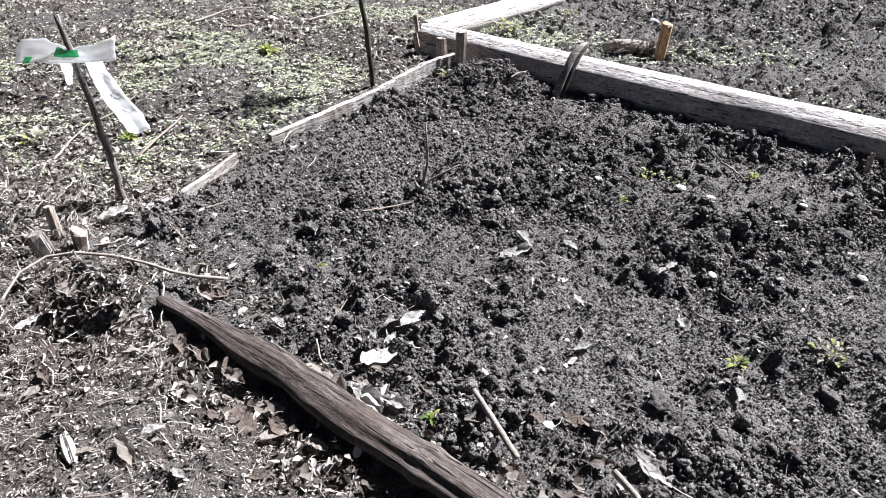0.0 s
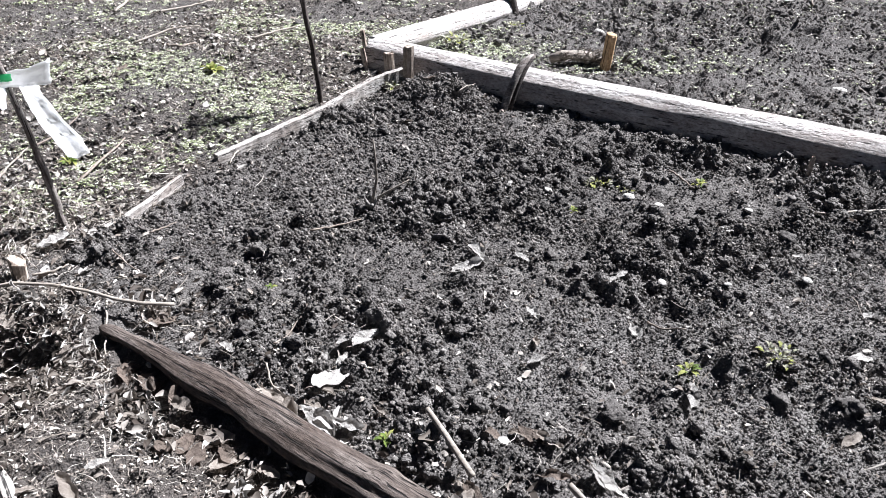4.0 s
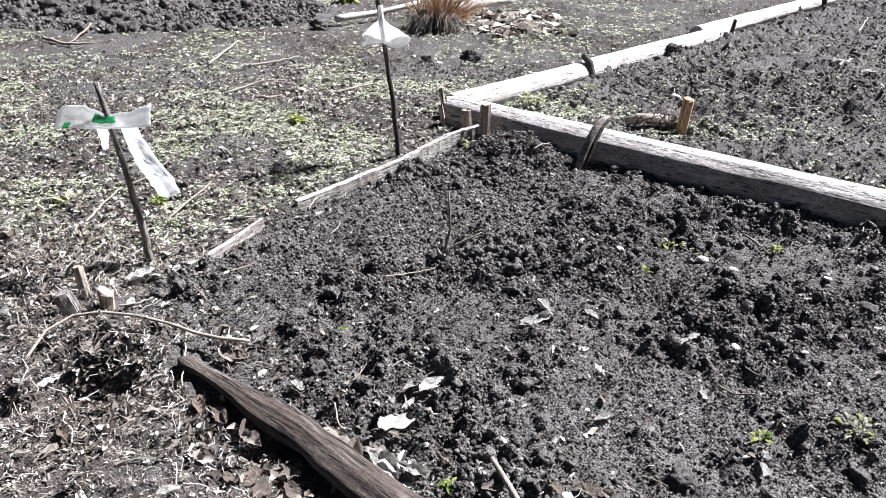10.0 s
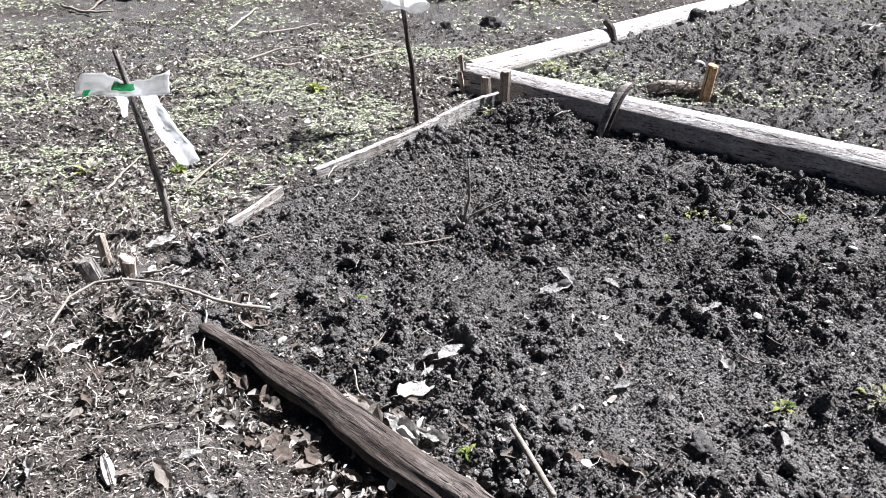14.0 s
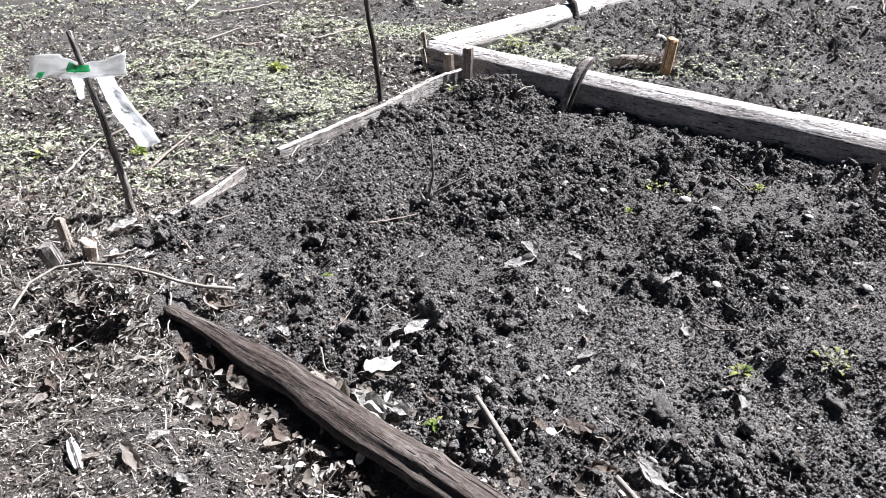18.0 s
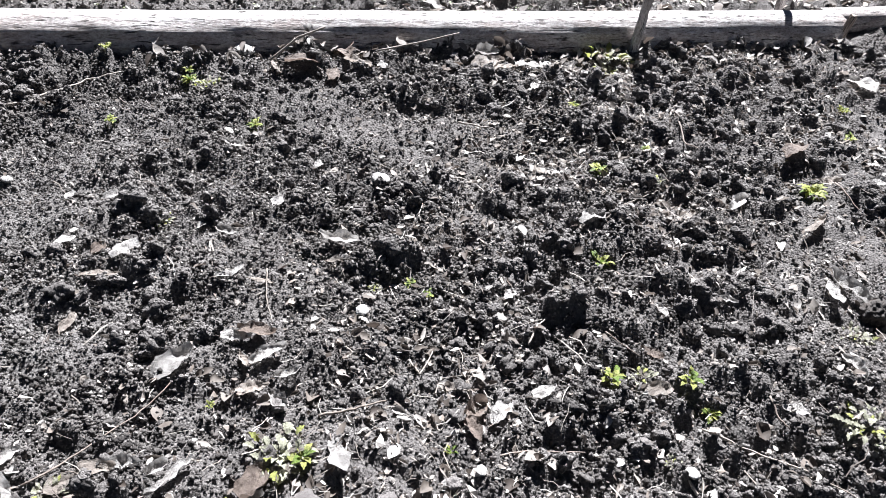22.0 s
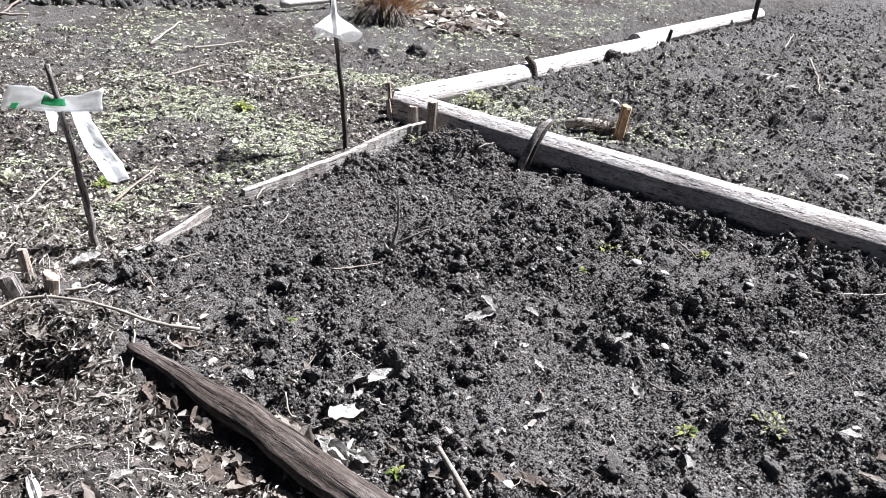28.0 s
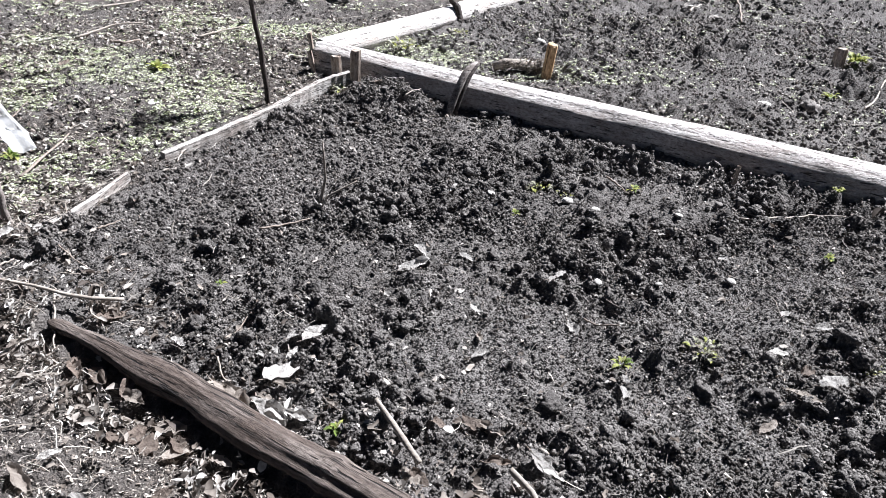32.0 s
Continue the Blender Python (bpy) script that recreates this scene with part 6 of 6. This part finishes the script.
stuff("soil_lumps", [
    crumbs(1700, (-1.3, -0.5, 4.2, 3.6), patchy, 0.008, 0.022, 1.9, ROUGH, ROUGH_F, 0.9),
    crumbs(450, (-0.6, 2.9, 5.0, 4.6), patchy, 0.010, 0.022, 1.9, ROUGH, ROUGH_F, 0.9),
    crumbs(400, (3.0, 0.0, 5.6, 2.4), patchy, 0.012, 0.028, 1.9, ROUGH, ROUGH_F, 0.9),
    crumbs(4200, (-0.3, 2.2, 9.0, 10.0), bed_two_patches, 0.009, 0.026, 2.2, SMALL, SMALL_F, 0.6),
    crumbs(400, (-9.0, 7.4, -2.2, 12.0), bed_weight, 0.03, 0.07, 3.0, BIG, BIG_F, 0.3),
], CLOD, "scattered small lumps of dark soil", "soil lumps", True)
stuff("soil_clods", [crumbs(280, (-1.3, -0.5, 4.0, 3.0), patchy, 0.016, 0.032, 2.2, KNOBBY, KNOBBY_F, 0.6)],
      CLOD, "scattered larger clods of dark soil", "soil clods", True)

# flat bits of leaf and bark, each folded once
FLAKES = []
for k in range(14):
    rk = random.Random(k)
    w0, w1, w2 = rk.uniform(0.1, 0.35), rk.uniform(0.3, 0.55), rk.uniform(0.05, 0.35)
    up = rk.uniform(-0.15, 0.35)
    FLAKES.append(np.array([(-0.5 + rk.uniform(-0.2, 0.2), -w0, up * 0.6), (-0.5, w0, up), (rk.uniform(-0.25, 0.25), -w1, 0), (rk.uniform(-0.25, 0.25), w1, rk.uniform(0, 0.4)), (0.5, -w2, up), (0.5 + rk.uniform(-0.2, 0.2), w2 * 0.6, up * 0.4)]))
FLAKE_F = np.array([(0, 2, 3, 1), (2, 4, 5, 3)])
CURLS = []
for k in range(18):
    rk = random.Random(300 + k)
    arch, roll_, twist = rk.uniform(-0.5, 0.7), rk.uniform(0.3, 1.1), rk.uniform(-0.6, 0.6)
    rows = []
    for i in range(5):
        u = i / 4
        w = 0.42 * math.sin(math.pi * (0.1 + 0.8 * u)) * rk.uniform(0.7, 1.2)
        for v in (-1, 0, 1):
            rows.append((u - 0.5 + rk.uniform(-0.05, 0.05), v * w, arch * (u - 0.5) ** 2 + abs(v) * w * roll_ + v * w * twist * (u - 0.5) * 2 + rk.uniform(-0.05, 0.05)))
    CURLS.append(np.array(rows))
CURL_F = np.array([(3 * i + j, 3 * i + j + 1, 3 * i + j + 4, 3 * i + j + 3) for i in range(4) for j in range(2)])


def curls(n, box, weight, lo, hi, thin=(0.35, 1.0), tilt=0.6, pile=0.0, power=1.6):
    """Small curled dry leaves."""
    x, y = places(RNG, n, box, weight)
    r = lo + (hi - lo) * RNG.random(len(x)) ** power
    s = np.stack([r, r * RNG.uniform(*thin, len(x)), r * 0.8], -1)
    return joined(CURLS, CURL_F, RNG, x, y, s, 0.004 + r * 0.08 + pile * RNG.random(len(x)), tilt)



def flakes(n, box, weight, lo, hi, thin=(0.35, 1.0), tilt=0.5, power=1.8, pile=0.0):
    x, y = places(RNG, n, box, weight)
    r = lo + (hi - lo) * RNG.random(len(x)) ** power
    s = np.stack([r, r * RNG.uniform(*thin, len(x)), r * 0.8], -1)
    return joined(FLAKES, FLAKE_F, RNG, x, y, s, 0.004 + r * 0.1 + pile * RNG.random(len(x)), tilt)


DRY_LEAVES = island_material("small_dry_leaf", [(0.0, (0.06, 0.046, 0.038)), (0.4, (0.17, 0.144, 0.122)), (0.72, (0.39, 0.355, 0.32)), (1.0, (0.68, 0.655, 0.62))], 0.7, 0.3, 90)


def edge_litter(x, y):
    near = np.exp(-np.abs(side(x, y, *NEAR_A, *NEAR_B)) / 0.2)
    right = np.maximum(smooth(x - 1.6 * y, -0.9, 0.9), np.exp(-((x - 0.95) / 0.5) ** 2 - ((y - 1.05) / 0.22) ** 2))
    patch = smooth(fbm(x * 1.9, y * 1.9, 171, 4), 0.42, 0.62)
    return np.clip(near + right * (0.25 + 0.75 * patch) + 0.05 * patch + 0.02, 0, 1) * free_of_logs(x, y) * bed_weight(x, y) * (side(x, y, *MAIN_A, *MAIN_B) > 0.13)


def leaf_pile(x, y):
    heap = np.maximum(np.exp(-((x + 1.75) / 0.35) ** 2 - ((y - 2.55) / 0.4) ** 2), np.exp(-((x + 1.15) / 0.22) ** 2 - ((y - 2.2) / 0.14) ** 2))
    return path_weight(x, y) * np.clip(heap + 0.1, 0, 1)


def path_patches(x, y):
    return path_weight(x, y) * (0.12 + 0.88 * smooth(fbm(x * 1.3, y * 1.3, 201, 4), 0.38, 0.6))


def bed_bits(x, y):
    return bed_one(x, y) * (0.1 + 0.9 * smooth(fbm(x * 2.6, y * 2.6, 631, 4), 0.46, 0.64))


def beside_near_log(x, y):
    s = side(x, y, *NEAR_A, *NEAR_B)
    return np.exp(-((s - 0.15) / 0.07) ** 2) * (x > -0.95) * (x < 0.3) * smooth(fbm(x * 4, y * 4, 641, 3), 0.3, 0.6)


def hollow(x, y):
    """The leaf-filled hollow round the tip of the near log, and the scraps on the bed just behind it."""
    return np.clip(np.exp(-((x + 1.05) / 0.26) ** 2 - ((y - 1.98) / 0.22) ** 2) + 0.2 * np.exp(-((x + 0.66) / 0.16) ** 2 - ((y - 2.10) / 0.10) ** 2), 0, 1) * free_of_logs(x, y) * smooth(fbm(x * 5, y * 5, 655, 3), 0.3, 0.55)


stuff("leaf_litter", [
    flakes(38000, (-2.7, 0.6, 0.6, 3.0), path_weight, 0.004, 0.015, (0.2, 0.7), 0.6),
    flakes(9000, (-2.7, 0.6, 0.6, 3.0), path_patches, 0.008, 0.022, (0.15, 0.4), 0.7),
    flakes(350, (-2.7, 0.6, 0.6, 3.0), path_patches, 0.018, 0.04, (0.2, 0.5), 0.7),
    flakes(14000, (-4.5, 2.6, 0.2, 6.2), path_patches, 0.009, 0.035, (0.2, 0.8), 0.7),
    flakes(9000, (-8.0, 5.0, 3.0, 12.0), path_patches, 0.018, 0.05, (0.2, 0.8), 0.7),
    flakes(13000, (-1.3, -0.9, 5.5, 4.5), edge_litter, 0.006, 0.038, (0.15, 0.8), 0.8),
    flakes(3000, (-1.3, 0.3, 5.2, 4.5), bed_one, 0.005, 0.02, (0.2, 0.9), 0.8),
    flakes(5500, (-1.3, -0.5, 5.2, 4.5), bed_bits, 0.005, 0.017, (0.2, 0.9), 1.0),
    flakes(16000, (-0.3, 2.0, 8.5, 9.0), bed_two_patches, 0.008, 0.026, (0.2, 0.8), 0.9),
    flakes(1400, (2.6, 0.6, 7.0, 4.5), lambda x, y: smooth(-side(x, y, *MAIN_A, *MAIN_B), 0.1, 0.2) * smooth(x - y, 0.2, 1.2), 0.02, 0.09),
    flakes(500, (-0.6, 7.6, 0.5, 9.0), lambda x, y: np.exp(-((x + 0.1) / 0.35) ** 2 - ((y - 8.3) / 0.4) ** 2), 0.05, 0.16),
], LITTER, "pale and brown bits of dry leaves and bark", "leaf litter")
stuff("small_dry_leaves", [
    curls(2200, (-2.5, 1.6, -1.0, 3.1), leaf_pile, 0.012, 0.036, (0.2, 0.8), 1.0, 0.03),
    curls(900, (-1.6, 1.4, -0.4, 2.5), hollow, 0.012, 0.042, (0.2, 0.7), 1.1, 0.03),
    curls(480, (-1.0, 0.9, 0.4, 2.3), beside_near_log, 0.012, 0.045, (0.3, 0.9), 1.0, 0.035),
    curls(1500, (-2.7, 0.6, 0.6, 3.0), path_patches, 0.008, 0.026),
    curls(3500, (-4.5, 2.6, 0.2, 6.2), path_patches, 0.014, 0.04),
    curls(3600, (-1.3, -0.9, 5.5, 4.5), edge_litter, 0.012, 0.05),
    curls(700, (2.6, 0.6, 7.0, 4.5), lambda x, y: smooth(-side(x, y, *MAIN_A, *MAIN_B), 0.1, 0.2) * smooth(x - y, 0.2, 1.2), 0.02, 0.08),
    curls(260, (2.2, 0.9, 5.4, 3.2), lambda x, y: smooth(side(x, y, *MAIN_A, *MAIN_B), 0.1, 0.14) * smooth(side(x, y, *MAIN_A, *MAIN_B), 0.4, 0.15), 0.02, 0.07, (0.4, 0.9), 0.9, 0.03),
], DRY_LEAVES, "small curled dry leaves and leaf scraps", "leaf litter", True)

STALKS = []
for k in range(10):
    rk = random.Random(70 + k)
    line = [(-0.5, 0, 0), (-0.15, rk.uniform(-0.08, 0.08), rk.uniform(0, 0.06)), (0.2, rk.uniform(-0.1, 0.1), rk.uniform(0, 0.08)), (0.5, rk.uniform(-0.1, 0.1), 0.02)]
    STALKS.append(np.array([(x, y + 0.014 * q, z + 0.012 * abs(q)) for x, y, z in line for q in (-1, 1)]))
STALK_F = np.array([(2 * i, 2 * i + 1, 2 * i + 3, 2 * i + 2) for i in range(3)])


def straws(n, box, weight, lo, hi, tilt=0.25):
    x, y = places(RNG, n, box, weight)
    r = lo + (hi - lo) * RNG.random(len(x)) ** 1.8
    s = np.stack([r, r, r], -1)
    s[:, 1:] *= RNG.uniform(0.5, 1.3, len(x))[:, None]
    return joined(STALKS, STALK_F, RNG, x, y, s, 0.006 + r * 0.05, tilt)


stuff("dry_straw", [
    straws(9000, (-2.7, 0.6, 0.6, 3.2), path_weight, 0.015, 0.065),
    straws(1500, (-2.5, 1.6, -1.0, 3.1), leaf_pile, 0.02, 0.09, 0.6),
    straws(700, (-1.6, 1.4, -0.4, 2.5), hollow, 0.03, 0.12, 0.9),
    straws(500, (-2.1, 1.9, -1.1, 3.0), leaf_pile, 0.05, 0.16, 0.7),
    straws(120, (-2.7, 0.6, 0.6, 3.2), path_weight, 0.06, 0.16),
    straws(5000, (-4.5, 2.6, 0.2, 7.0), path_weight, 0.03, 0.12),
    straws(2600, (-1.3, -0.9, 5.5, 4.5), edge_litter, 0.02, 0.10, 0.5),
    straws(900, (-1.3, 0.8, 5.2, 4.5), bed_one, 0.02, 0.08, 0.7),
    straws(3000, (-0.3, 2.0, 8.5, 9.0), bed_two_patches, 0.03, 0.15, 0.4),
    straws(600, (2.6, 0.6, 7.0, 4.5), lambda x, y: smooth(-side(x, y, *MAIN_A, *MAIN_B), 0.1, 0.2) * smooth(x - y, 0.2, 1.2), 0.04, 0.2),
], STRAW, "dry straw, stalks and thin splinters on the ground", "straw")

# creeping weeds on the trodden ground: small cupped leaves in low tufts
TUFTS = []
for k in range(10):
    rk = random.Random(170 + k)
    pts = []
    for q in range(5):
        t, d, s = rk.uniform(0, 6.28), rk.uniform(0.05, 0.5), rk.uniform(0.16, 0.3)
        c, n = np.array((d * math.cos(t), d * math.sin(t), rk.uniform(0.02, 0.3))), rk.uniform(0, 6.28)
        u, w = np.array((math.cos(n), math.sin(n), rk.uniform(-0.3, 0.5))), np.array((-math.sin(n), math.cos(n), rk.uniform(-0.4, 0.4)))
        pts += [c - u * s, c + w * s * 0.6, c + u * s, c - w * s * 0.6]
    TUFTS.append(np.array(pts))
TUFT_F = np.arange(20).reshape(5, 4)


def cover(n, box, weight, lo, hi):
    x, y = places(RNG, n, box, weight)
    r = RNG.uniform(lo, hi, len(x))
    return joined(TUFTS, TUFT_F, RNG, x, y, np.stack([r, r, r], -1), 0.002 * np.ones(len(x)), 0.1)


def cover_weight(x, y):
    return path_weight(x, y) * smooth(side(x, y, *PLANK_A, *PLANK_B), -0.1, -0.35) * (0.06 + 0.94 * smooth(fbm(x * 2.1, y * 2.1, 201, 5), 0.42, 0.58)) * smooth(y + 0.4 * x, 1.9, 2.6)


stuff("low_weed_cover", [
    cover(15000, (-4.5, 2.4, 0.2, 6.0), cover_weight, 0.014, 0.034),
    cover(8000, (-8.0, 5.0, 3.0, 12.0), cover_weight, 0.025, 0.06),
    cover(3000, (-0.3, 2.0, 8.5, 9.0), bed_two_patches, 0.02, 0.045),
    cover(1300, (-0.2, 4.7, 2.2, 6.6), lambda x, y: bed_two(x, y) * (np.exp(-((x - 0.3) / 0.4) ** 2 - ((y - 5.25) / 0.25) ** 2) + 0.5 * np.exp(-((x - 1.3) / 0.6) ** 2 - ((y - 4.75) / 0.3) ** 2)), 0.016, 0.04),
], COVER, "low creeping pale green weeds on trodden ground", "weeds")
